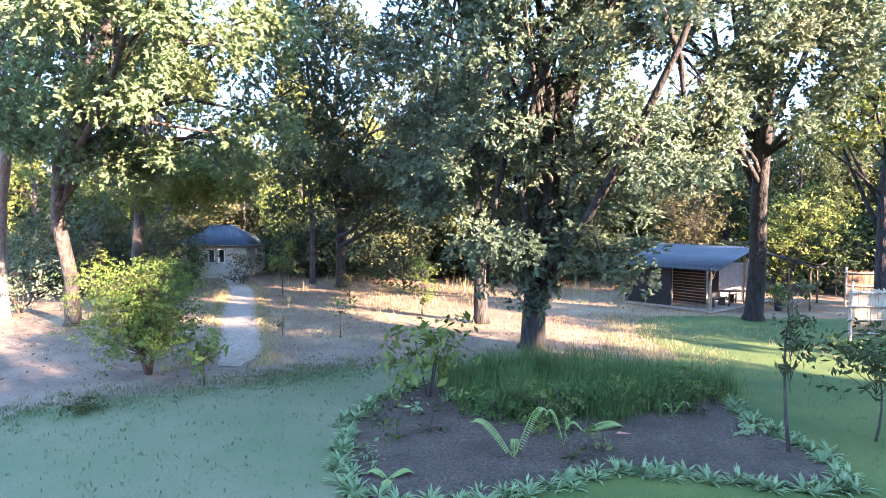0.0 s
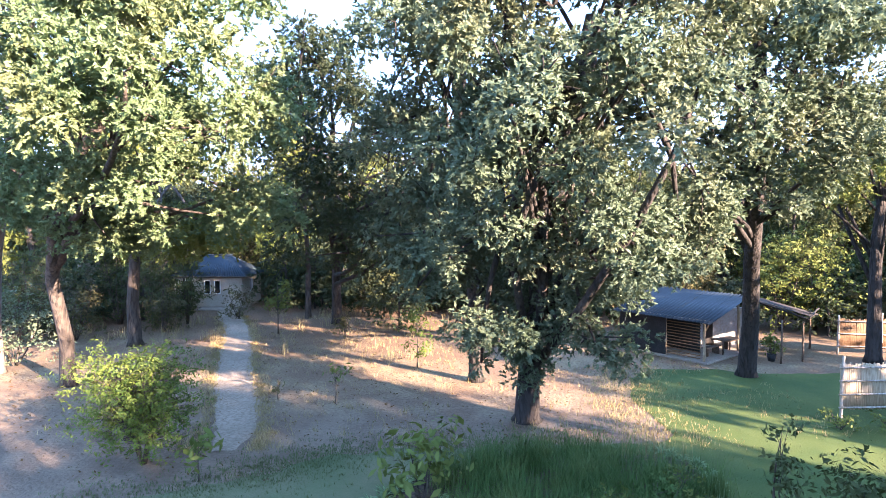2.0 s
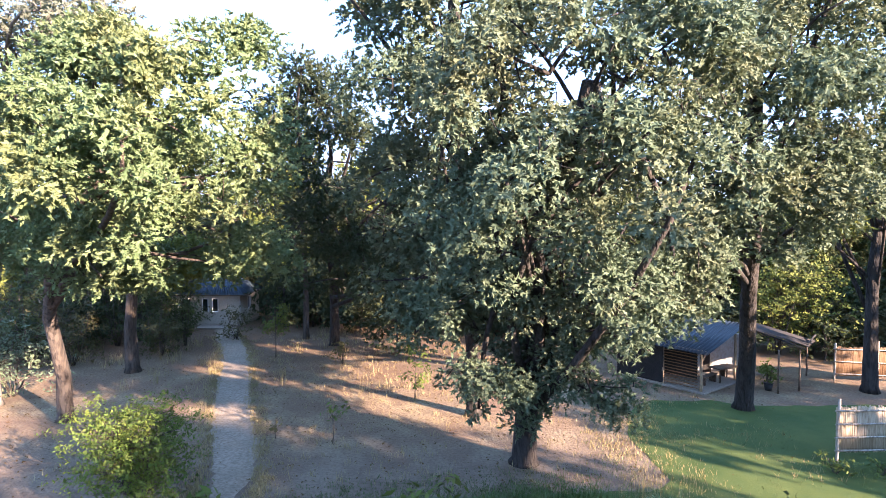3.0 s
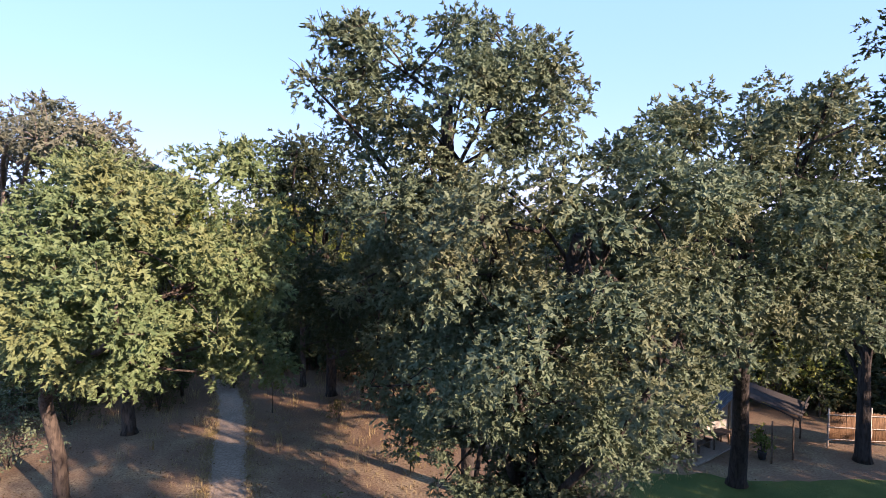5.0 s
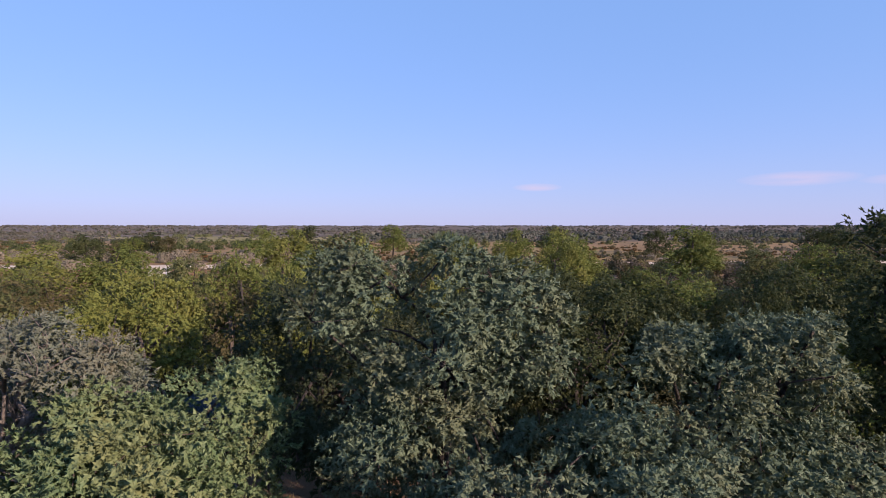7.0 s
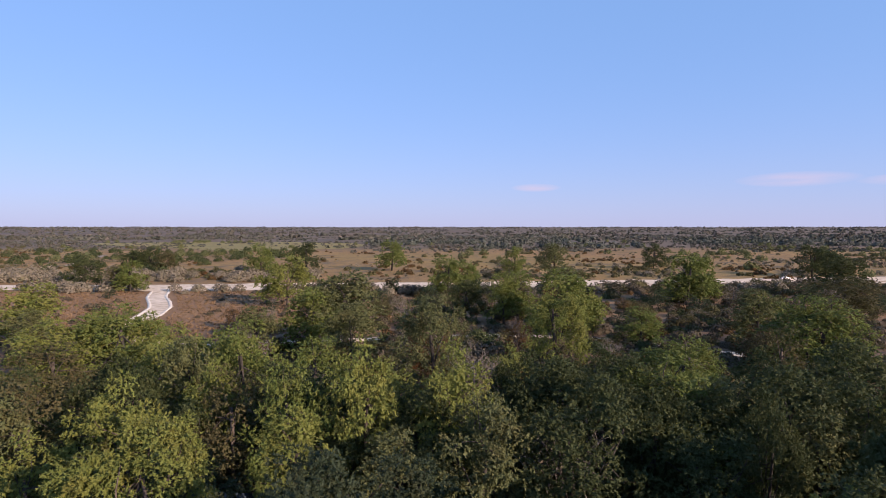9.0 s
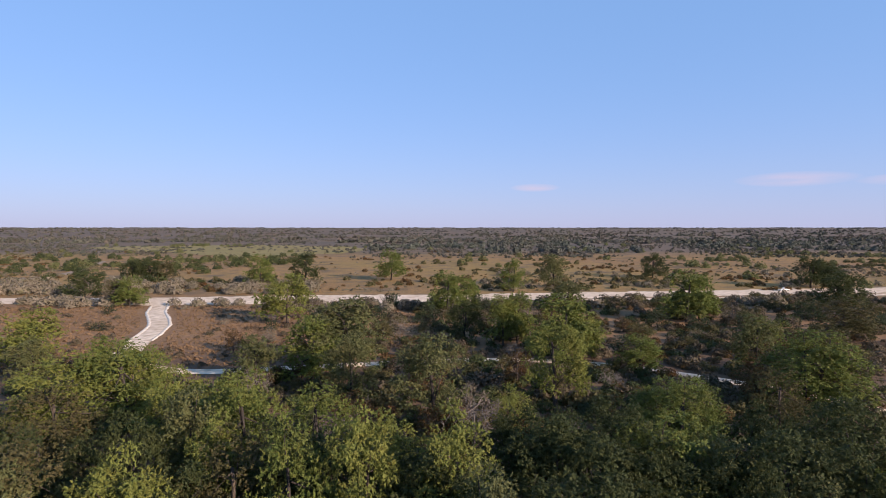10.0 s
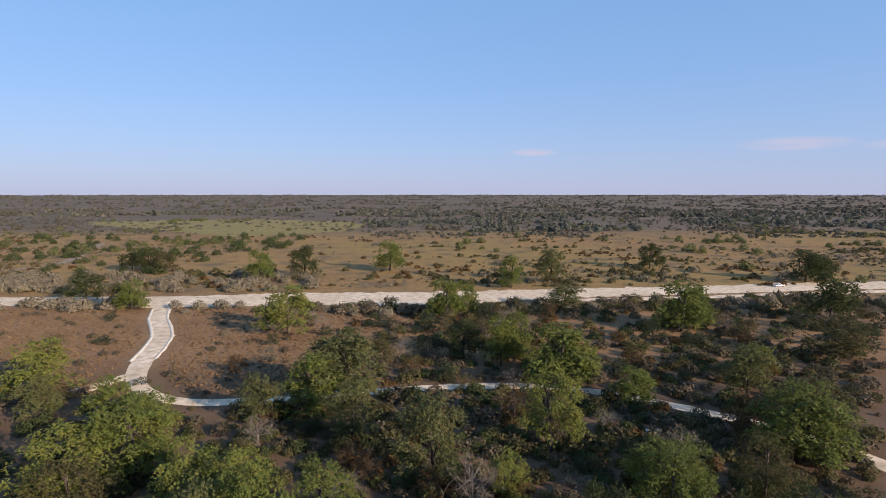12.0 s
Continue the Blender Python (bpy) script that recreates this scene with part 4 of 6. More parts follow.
# looser trees from the track to the gravel road
count = 0
for tries in range(3000):
    y = RNG.uniform(140, 240)
    x = RNG.uniform(-20, 0.9 * y)
    r = RNG.uniform(3.5, 6)
    if clear_of(x, y, 0.9) and not (x < -45 and y > 140):
        TAKEN.append((x, y, r))
        plant(P_BUSH[int(RNG.choice([0, 1, 2], p=[0.45, 0.4, 0.15]))], x, y, RNG.uniform(4, 7.5), r * 0.8, 3.1, 1.9)
        count += 1
    if count > 46:
        break
for i in range(46):
    y = RNG.uniform(50, 232)
    x = RNG.uniform(-0.5, 0.85) * y
    if not (x < -60 and y > 118):
        plant((P_RUST, P_BARE)[i % 3 == 0], x, y, RNG.uniform(4.5, 8), RNG.uniform(2.4, 4.2), 6, 2.9)
for i in range(110):
    y = RNG.uniform(36, 240)
    x = RNG.uniform(-0.85, 0.9) * y
    if -24 < x < -5 and y < 54 or 8 < x < 20 and y < 36:
        continue
    if x < -60 and y > 118 and i % 3:
        continue
    plant(P_BUSH[int(RNG.integers(3))], x, y, RNG.uniform(2, 4.2), RNG.uniform(1.6, 3.2), 3.1, 1.9)

# undergrowth closing the back of the clearing, mostly with leaves darkened for shade
for i in range(150):
    y = RNG.uniform(33, 62)
    x = RNG.uniform(-0.84, 0.84) * y
    if -22.5 < x < -14.2 + 0.1 * (y - 40) and y < 53 or -14 < x < 12 and y < 41 or 9 < x < 23 and y < 36.5 or -18 < x < -9 and y < 47:
        continue
    plant(P_BUSH[int(RNG.choice([0, 1, 2], p=[0.84, 0.1, 0.06]))], x, y, RNG.uniform(2.2, 5.0), RNG.uniform(1.8, 3.2), 3.1, 1.9)

# Row of dark bushes added in place of shade under the wood's edge.
for x in (-12.6, -10.2, -7.8, -4.6, -2.0, 0.6, 3.2, 5.8, 8.0):
    plant(P_BUSH[0], x, RNG.uniform(44.2, 46.4), RNG.uniform(4.8, 6.6), RNG.uniform(2.4, 3.0), 3.1, 1.9)
plant(P_RUST, 14.6, 67, 11.2, 4.2, 6, 2.9)
plant(P_RUST, 18.2, 116, 8, 4, 6, 2.9)
plant(P_BARE, 12.0, 48.5, 10.8, 4.4, 6, 2.9)
plant(P_BARE, 16.6, 54, 9.8, 3.8, 6, 2.9)
plant(P_BARE, 6.5, 79, 11, 4.6, 6, 2.9)
plant(P_BARE, -33, 104, 7.5, 4.2, 6, 2.9)
plant(P_RUST, -10.5, 92, 5, 3, 6, 2.9)
plant(P_RUST, 4.5, 86, 6, 3, 6, 2.9)
plant(P_RUST, 12.5, 84, 6, 4, 6, 2.9)
plant(P_BARE, -9, 160, 8, 4, 6, 2.9)
plant(P_RUST, -94, 133, 5.5, 4.5, 6, 2.9)

# Unseen tree added behind the lawn; its crown is placed for its shade.
build_tree("tree", (27, -14, 0), [(27, -14, 0), (27, -14, 6), (27.2, -13.6, 11), (27.2, -13, 16)], 2,
           [(27.0, -13, 17.8, 1.5, 2.2, 1.4), (28.6, -13, 16.6, 1.9, 2.4, 1.4), (27.3, -13, 15.4, 2.6, 2.4, 1.6)],
           "tall high-crowned dark green tree added unseen for its shade", M_LEAF_DARK, M_BARK_DARK, 70, 1.1, 7200, 0.45, 0.35, 24)
# mostly unseen trees added behind and beside the flyer to shade lawn and camp
SHADE = proto("dense dark green tree added for shade, mostly out of view", M_LEAF_DARK, M_BARK_DARK, 12, 5.0, 0.6, 150, 1.1, 17000, 0.36, 0.26, 8)
PROTO_HOME[SHADE.name] = False
for x, y, h, r in ((32.5, -13, 18.6, 4.6), (36.6, -13, 19.6, 4.8), (35, -19, 19.0, 5.4), (22.6, -13, 14.0, 5.2), (33.5, -17, 17.2, 5), (28.4, -16.5, 15.4, 5), (27.8, -12.5, 15, 5), (29, -20, 17.6, 6), (18, -13, 15.5, 6), (12, -13, 14.5, 6.2), (6, -13, 13.5, 6.4), (41, -13, 15.4, 5), (41, -19, 17.6, 5), (0, -14, 12, 6.4), (22, -20, 17.5, 6.2), (14, -20, 17, 6.4), (46, -14, 13.6, 4.6), (33, 4.5, 14, 5), (36.5, 10, 16, 5), (32.5, 36, 15, 5), (39, 28, 18, 6), (45, 21, 18, 6)):
    plant(SHADE, x, y, h, r)


# ---- far bush country, too many to count ----
def bushes_at(name, x, y, s, per, mat, label, flat, rng):
    """Bushes of leaf tufts at the given places and sizes; one object."""
    n = len(x)
    z0 = np.array([24 * smooth01((math.hypot(a, b) - 1300) / 3500) for a, b in zip(x, y)])
    d = unit(rng.normal(size=(n, per, 3)))
    d[:, :, 2] = np.abs(d[:, :, 2])
    rad = rng.uniform(0.55, 1, (n, per, 1))
    c = np.stack([x, y, z0], 1)[:, None, :] + d * rad * s[:, None, None] * np.array((1, 1, flat * 1.2)) + np.array((0, 0, 0.1)) * s[:, None, None]
    nrm = unit(d + rng.normal(size=d.shape) * 0.45)
    ln = s[:, None, None] * rng.uniform(0.55, 1.0, (n, per, 1)) * 4.6 / math.sqrt(per)
    side = unit(np.cross(nrm, rng.normal(size=nrm.shape)))
    along = np.cross(nrm, side)
    v = np.stack([c + along * ln * 0.55, c - along * ln * 0.4 + side * ln * 0.45, c - along * ln * 0.4 - side * ln * 0.45], 2)
    return tagged(new(name, facets(name, v.reshape(-1, 3), mat, 3)), label, "bushes", kind="stuff")


def scatter(name, n, spread, size, per, mat, label, lo, hi, flat=0.75, seed=0, thin=-0.12):
    """Bushes strewn in drifts over a fan of ground."""
    rng = np.random.default_rng(seed)
    y = np.exp(rng.uniform(math.log(lo), math.log(hi), n))
    x = rng.uniform(-1, 1, n) * spread * y
    # two thirds stand in loose groups
    home = rng.integers(0, max(1, n // 14), n)
    grouped = rng.random(n) < 0.68
    reach = size * 5.0
    x = np.where(grouped, x[home] + rng.normal(size=n) * reach * 1.6, x)
    y = np.where(grouped, np.clip(y[home] + rng.normal(size=n) * reach, lo, hi), y)
    keep = np.array([noise.noise(Vector((a * 0.006, b * 0.004, seed + 3))) + 0.35 * noise.noise(Vector((a * 0.03, b * 0.03, seed))) > thin for a, b in zip(x, y)])
    x, y = x[keep], y[keep]
    return bushes_at(name, x, y, size * rng.uniform(0.5, 1.5, len(x)) ** 1.3, per, mat, label, flat, rng)


def on_road(x, y):
    line = np.interp(x, [-420, -122, 0, 83, 200, 480], [262, 254, 260, 270, 282, 318])
    if abs(y - line) < 17:
        return True
    px = np.interp(y, [129, 142, 154, 171, 189, 224, 246], [-60, -74, -82.5, -87, -92, -109.5, -118])
    if 128 < y < 250 and abs(x - px) < 6.5:
        return True
    py = np.interp(x, [-70, -57, -48, -10, 12, 30, 44, 58, 69, 83], [133, 129.5, 129.5, 137, 140.3, 139.5, 134.5, 124.8, 117.8, 100])
    return -75 < x < 84 and abs(y - py) < 4.0


def thicket(n, x_of, y0, y1, size, per, mat, label, seed, test=None):
    """Low scrub under and between the woodland trees."""
    rng = np.random.default_rng(seed)
    y = rng.uniform(y0, y1, n)
    x = x_of(rng, y)
    keep = np.array([not on_road(a, b) and (test is None or test(a, b)) for a, b in zip(x, y)])
    x, y = x[keep], y[keep]
    return bushes_at("thicket", x, y, size * rng.uniform(0.5, 1.6, len(x)), per, mat, label, 0.8, rng)


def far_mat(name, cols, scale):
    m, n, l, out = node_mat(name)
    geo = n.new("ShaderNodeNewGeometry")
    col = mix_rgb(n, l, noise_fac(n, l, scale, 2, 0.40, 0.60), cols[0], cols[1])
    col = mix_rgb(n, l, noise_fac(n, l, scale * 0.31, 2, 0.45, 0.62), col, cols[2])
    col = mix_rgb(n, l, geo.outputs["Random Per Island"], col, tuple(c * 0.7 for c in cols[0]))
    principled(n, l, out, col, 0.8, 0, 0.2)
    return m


# Far greens are greyed: the haze of distance is put into these colours.
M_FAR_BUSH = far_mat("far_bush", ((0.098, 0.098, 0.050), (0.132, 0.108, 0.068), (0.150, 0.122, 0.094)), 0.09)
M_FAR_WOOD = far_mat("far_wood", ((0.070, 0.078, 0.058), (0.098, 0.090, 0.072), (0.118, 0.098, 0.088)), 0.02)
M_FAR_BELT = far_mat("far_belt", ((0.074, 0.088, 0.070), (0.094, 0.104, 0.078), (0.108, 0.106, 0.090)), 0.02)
M_GRASS_RUST = leaf_mat("grass_rust", (0.165, 0.106, 0.060), (0.215, 0.144, 0.080), (0.140, 0.096, 0.056), glow=0.2, patch=0.1)
thicket(330, lambda g, y: g.uniform(-0.85, 0.85, len(y)) * y, 66, 128, 1.6, 300, M_LEAF_DARK, "dark green scrub under the trees", 31)
thicket(330, lambda g, y: g.uniform(-0.85, 0.85, len(y)) * y, 68, 128, 1.4, 280, M_LEAF_OLIVE, "olive and brown scrub under the trees", 32)
thicket(240, lambda g, y: g.uniform(-0.5, 0.85, len(y)) * y, 70, 128, 1.3, 240, M_LEAF_BROWN, "brown-grey leafless scrub under the trees", 38)
thicket(260, lambda g, y: g.uniform(-0.1, 0.85, len(y)) * y, 100, 245, 1.9, 260, M_LEAF_OLIVE, "olive scrub between track and road", 33)
thicket(400, lambda g, y: g.uniform(-0.1, 0.85, len(y)) * y, 100, 245, 1.9, 240, M_LEAF_BROWN, "brown-grey leafless scrub between track and road", 37)
thicket(170, lambda g, y: g.uniform(-0.15, 0.85, len(y)) * y, 100, 245, 1.9, 260, M_LEAF_DARK, "dark green scrub between track and road", 34)
thicket(170, lambda g, y: g.uniform(-0.15, 0.8, len(y)) * y, 90, 245, 1.6, 200, M_LEAF_RUST, "rust-brown dry scrub between the trees", 35)
thicket(120, lambda g, y: g.uniform(-0.85, -0.2, len(y)) * y, 105, 245, 1.1, 150, M_LEAF_BROWN, "brown-grey dry scrub on open brown grass", 36)
thicket(11000, lambda g, y: g.uniform(-0.88, 0.05, len(y)) * y, 132, 250, 0.30, 9, M_GRASS_RUST, "rusty dry grass tufts of the open field", 39)
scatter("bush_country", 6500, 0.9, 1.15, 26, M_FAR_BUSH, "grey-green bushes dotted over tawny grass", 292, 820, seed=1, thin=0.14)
scatter("bush_country", 1200, 0.9, 1.9, 70, M_LEAF_OLIVE, "olive bushes dotted over tawny grass", 292, 760, seed=7, thin=0.02)
scatter("bush_country", 1500, 0.9, 0.7, 14, M_LEAF_DRY, "low grey tufts dotted over tawny grass", 288, 560, flat=0.6, seed=11, thin=0.06)
scatter("bush_country", 900, 0.9, 1.5, 60, M_LEAF_RUST, "rust-brown bushes dotted over tawny grass", 292, 800, seed=12, thin=0.0)
grey_rng = np.random.default_rng(51)
n = 130
gx, gy = grey_rng.uniform(-245, -62, n), grey_rng.uniform(277, 330, n)
bushes_at("bush_country", gx, gy, grey_rng.uniform(2.4, 5.6, n), 330, M_LEAF_DRY, "grey leafless bushes massed beside the road", 0.85, grey_rng)
n = 34
gx, gy = grey_rng.uniform(-235, -127, n), grey_rng.uniform(234, 246, n)
bushes_at("bush_country", gx, gy, grey_rng.uniform(2.6, 5.0, n), 330, M_LEAF_DRY, "grey leafless bushes massed beside the road", 0.75, grey_rng)
n = 34
gx, gy = grey_rng.uniform(-112, 60, n), grey_rng.uniform(222, 245, n)
bushes_at("bush_country", gx, gy, grey_rng.uniform(1.8, 4.0, n), 260, M_LEAF_DRY, "grey leafless bushes massed beside the road", 0.85, grey_rng)
for mat, n, label in ((M_LEAF_BROWN, 70, "brown-grey bushes lining the gravel road"), (M_LEAF_OLIVE, 50, "olive bushes lining the gravel road"), (M_LEAF_DRY, 40, "grey leafless bushes lining the gravel road")):
    gx = grey_rng.uniform(-58, 260, n)
    gy = np.interp(gx, [-60, 0, 40, 83, 150, 260], [236, 234, 240, 244, 250, 262]) - grey_rng.uniform(0, 16, n)
    bushes_at("bush_country", gx, gy, grey_rng.uniform(1.8, 4.4, n), 240, mat, label, 0.9, grey_rng)
n = 60
gx, gy = grey_rng.uniform(30, 420, n), grey_rng.uniform(296, 420, n)
bushes_at("bush_country", gx, gy, grey_rng.uniform(1.6, 4.2, n), 200, M_LEAF_DRY, "grey dry bushes on tawny grass", 0.85, grey_rng)
scatter("bush_country", 420, 0.9, 3.2, 170, M_LEAF_SAGE, "scattered green trees on the open plain", 300, 1000, flat=1.0, seed=4)
n = 1500
gy = np.exp(grey_rng.uniform(math.log(690), math.log(1500), n))
gx = gy * grey_rng.uniform(-0.12, 0.86, n)
keep = np.array([noise.noise(Vector((a * 0.004, b * 0.006, 5))) + 0.5 * noise.noise(Vector((a * 0.02, b * 0.02, 8))) > -0.02 for a, b in zip(gx, gy)])
gx, gy = gx[keep], gy[keep]
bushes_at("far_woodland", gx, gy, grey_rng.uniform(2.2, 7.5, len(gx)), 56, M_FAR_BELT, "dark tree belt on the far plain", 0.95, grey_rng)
n = 130
gx, gy = grey_rng.uniform(-430, -130, n), grey_rng.uniform(330, 640, n)
bushes_at("bush_country", gx, gy, grey_rng.uniform(2.5, 5.5, n), 190, M_LEAF_DARK, "green trees in groups on the plain", 0.95, grey_rng)
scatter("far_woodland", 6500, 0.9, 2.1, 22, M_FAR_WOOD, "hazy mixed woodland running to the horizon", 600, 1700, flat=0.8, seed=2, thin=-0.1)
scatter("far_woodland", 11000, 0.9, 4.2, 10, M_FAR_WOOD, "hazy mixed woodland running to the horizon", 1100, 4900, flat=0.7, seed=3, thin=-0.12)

# ---- camp buildings ----
def corrugated(name, corners, parent, mat, sheets, waves=6, amp=0.018):
    """A roof plane between four corners (eave left, eave right, ridge right, ridge left), in separate corrugated sheets."""
    a, b, c, d = [Vector(p) for p in corners]
    up = (b - a).cross(d - a).normalized()
    for k in range(sheets):
        s = Soup()
        n = waves * 4
        v = []
        for i in range(n + 1):
            u = (k + 0.004 + 0.992 * i / n) / sheets
            lift = up * (amp * math.sin(2 * math.pi * waves * i / n) + (0.006 if k % 2 else 0))
            lo, hi = a.lerp(b, u), d.lerp(c, u)
            v += [tuple(lo + lift), tuple(hi + lift), tuple(lo + lift - up * 0.004), tuple(hi + lift - up * 0.004)]
        f = []
        for i in range(n):
            j, q = 4 * i, 4 * i + 4
            f += [(j, q, q + 1, j + 1), (j + 2, j + 3, q + 3, q + 2), (j, j + 2, q + 2, q), (j + 1, q + 1, q + 3, j + 3)]
        s.add(v, f)
        child("roof_sheet", s.mesh("roof_sheet", mat), parent)


def pole(name, a, b, r, parent, mat, label=""):
    a, b = np.array(a, float), np.array(b, float)
    t = np.linspace(0, 1, 6)[:, None]
    wob = RNG.normal(size=(6, 3)) * r * 0.22
    s = Soup().tube(a + (b - a) * t + wob, [r * (1.06 - 0.16 * k / 5) for k in range(6)], 9)
    return child(name, s.mesh(name, mat), parent, label)


def build_hut():
    hut = empty("shelter", Matrix.Translation((13.05, 27.15, 0)) @ Matrix.Rotation(math.atan2(0.61, 0.79), 4, "Z"), "open-sided camp shelter with dark corrugated steel roof on timber poles", "shelter")
    back = hut.matrix_world.inverted()

    def at(x, y, z):
        return tuple(back @ Vector((x, y, z)))

    slab = bmesh.new()
    box(slab, (3.0, 2.2, 0.05), (6.4, 4.9, 0.10), 0.02)
    part("floor_slab", slab, M_CONCRETE, hut)
    corrugated("roof", [(-0.45, 5.0, 2.12), (-0.45, -0.5, 2.06), (3.8, -0.5, 3.12), (3.8, 5.0, 3.2)], hut, M_ROOF_GREY, 7, 4, 0.034)
    # The wing's sheets carry the shade of their underside as near-black colour.
    corrugated("roof", [at(18.35, 27.2, 2.3), at(21.0, 30.6, 1.9), at(18.4, 32.6, 2.7), at(15.9, 29.3, 3.12)], hut, M_SHADE_DARK, 5)
    for p in ((0, 0), (0.0, 2.05), (0.0, 4.4), (3.8, 0.1), (3.8, 4.5), (1.9, 4.5)):
        pole("post", (p[0], p[1], 0), (p[0], p[1], 2.15 if p[0] < 1 else 2.55 if p[0] < 3 else 3.1), 0.065, hut, M_POLE)
    for x, y in ((16.85, 27.15), (18.2, 27.6), (20.4, 30.4)):
        q = at(x, y, 0)
        pole("post", q, (q[0], q[1], 2.15), 0.045, hut, M_DARKWOOD)
    pole("beam", (-0.05, -0.3, 2.1), (-0.05, 4.9, 2.14), 0.055, hut, M_DARKWOOD)
    pole("beam", (3.8, -0.4, 3.02), (3.8, 4.9, 3.08), 0.06, hut, M_DARKWOOD)
    pole("beam", (-0.1, 0.0, 2.08), (3.8, 0.0, 3.0), 0.05, hut, M_SHADE_DARK)
    pole("beam", at(16.2, 29.0, 2.98), at(18.2, 27.3, 2.18), 0.05, hut, M_SHADE_DARK)
    pole("beam", at(18.2, 27.25, 2.18), at(21.2, 30.9, 2.18), 0.05, hut, M_SHADE_DARK)
    pole("brace", (0.05, 0.02, 1.55), (0.75, 0.02, 2.2), 0.035, hut, M_DARKWOOD)
    for k in range(12):
        pole("slat", (0.0, 0.2, 0.22 + 0.15 * k), (0.0, 1.98, 0.24 + 0.15 * k), 0.024, hut, M_REED_BROWN)
    # Added partition; its near-black colour stands for the shaded inside.
    box_part("wall", (1.9, 2.85, 1.2), (0.06, 3.3, 2.2), M_SHADE_DARK, hut, 0.01, "near-black partition added for the shelter's dark inside")
    # back walls
    w = bmesh.new()
    box(w, (1.9, 4.72, 1.15), (3.8, 0.16, 2.2), 0.01)
    part("wall", w, M_SHADE_DARK, hut, "near-black back wall added to darken the shelter's inside")
    a, b = Vector(at(14.5, 30.9, 0)), Vector(at(17.6, 31.4, 0))
    w = bmesh.new()
    turn = Matrix.Rotation(math.atan2((b - a).y, (b - a).x), 4, "Z")
    box(w, ((a + b) / 2) + Vector((0, 0, 1.12)), ((b - a).length, 0.16, 2.1), 0.01, turn)
    part("wall", w, M_WALL_WHITE, hut, "white plastered inner wall")
    # Dark panel added for the inner wall's dark mottling.
    box_part("shutter", a.lerp(b, 0.16) + turn.to_3x3() @ Vector((0, -0.1, 0)) + Vector((0, 0, 1.1)), (0.6, 0.03, 1.95), M_SHADE_DARK, hut, 0.01, "dark upright panel on the inner wall", turn)
    # Added wall; near-black in place of the open bay's shade.
    box_part("wall", (-0.02, 3.3, 1.1), (0.1, 2.6, 1.95), M_SHADE_DARK, hut, 0.01, "near-black side wall standing for the open bay's shade")
    return hut


HUT = build_hut()


def build_table(x, y, turn):
    t = empty("table", pose(x, y, 0.104, 0, 0, turn), "rough dark timber camp table under the shelter", "table")
    box_part("tabletop", (0, 0, 0.72), (1.5, 0.75, 0.05), M_DARKWOOD, t, 0.01)
    for sx in (-0.65, 0.65):
        for sy in (-0.3, 0.3):
            pole("leg", (sx, sy, 0), (sx, sy, 0.7), 0.04, t, M_DARKWOOD)
    return t


build_table(15.2, 29.2, 25)


def build_bench(x, y, turn):
    t = empty("bench", pose(x, y, 0.104, 0, 0, turn), "low dark timber bench under the shelter", "bench")
    box_part("seat", (0, 0, 0.43), (1.4, 0.32, 0.05), M_DARKWOOD, t, 0.01)
    for sx in (-0.55, 0.55):
        box_part("leg", (sx, 0, 0.205), (0.08, 0.28, 0.40), M_DARKWOOD, t, 0.01)
    return t


build_bench(14.1, 28.6, 37)
build_bench(16.1, 30.2, 20)


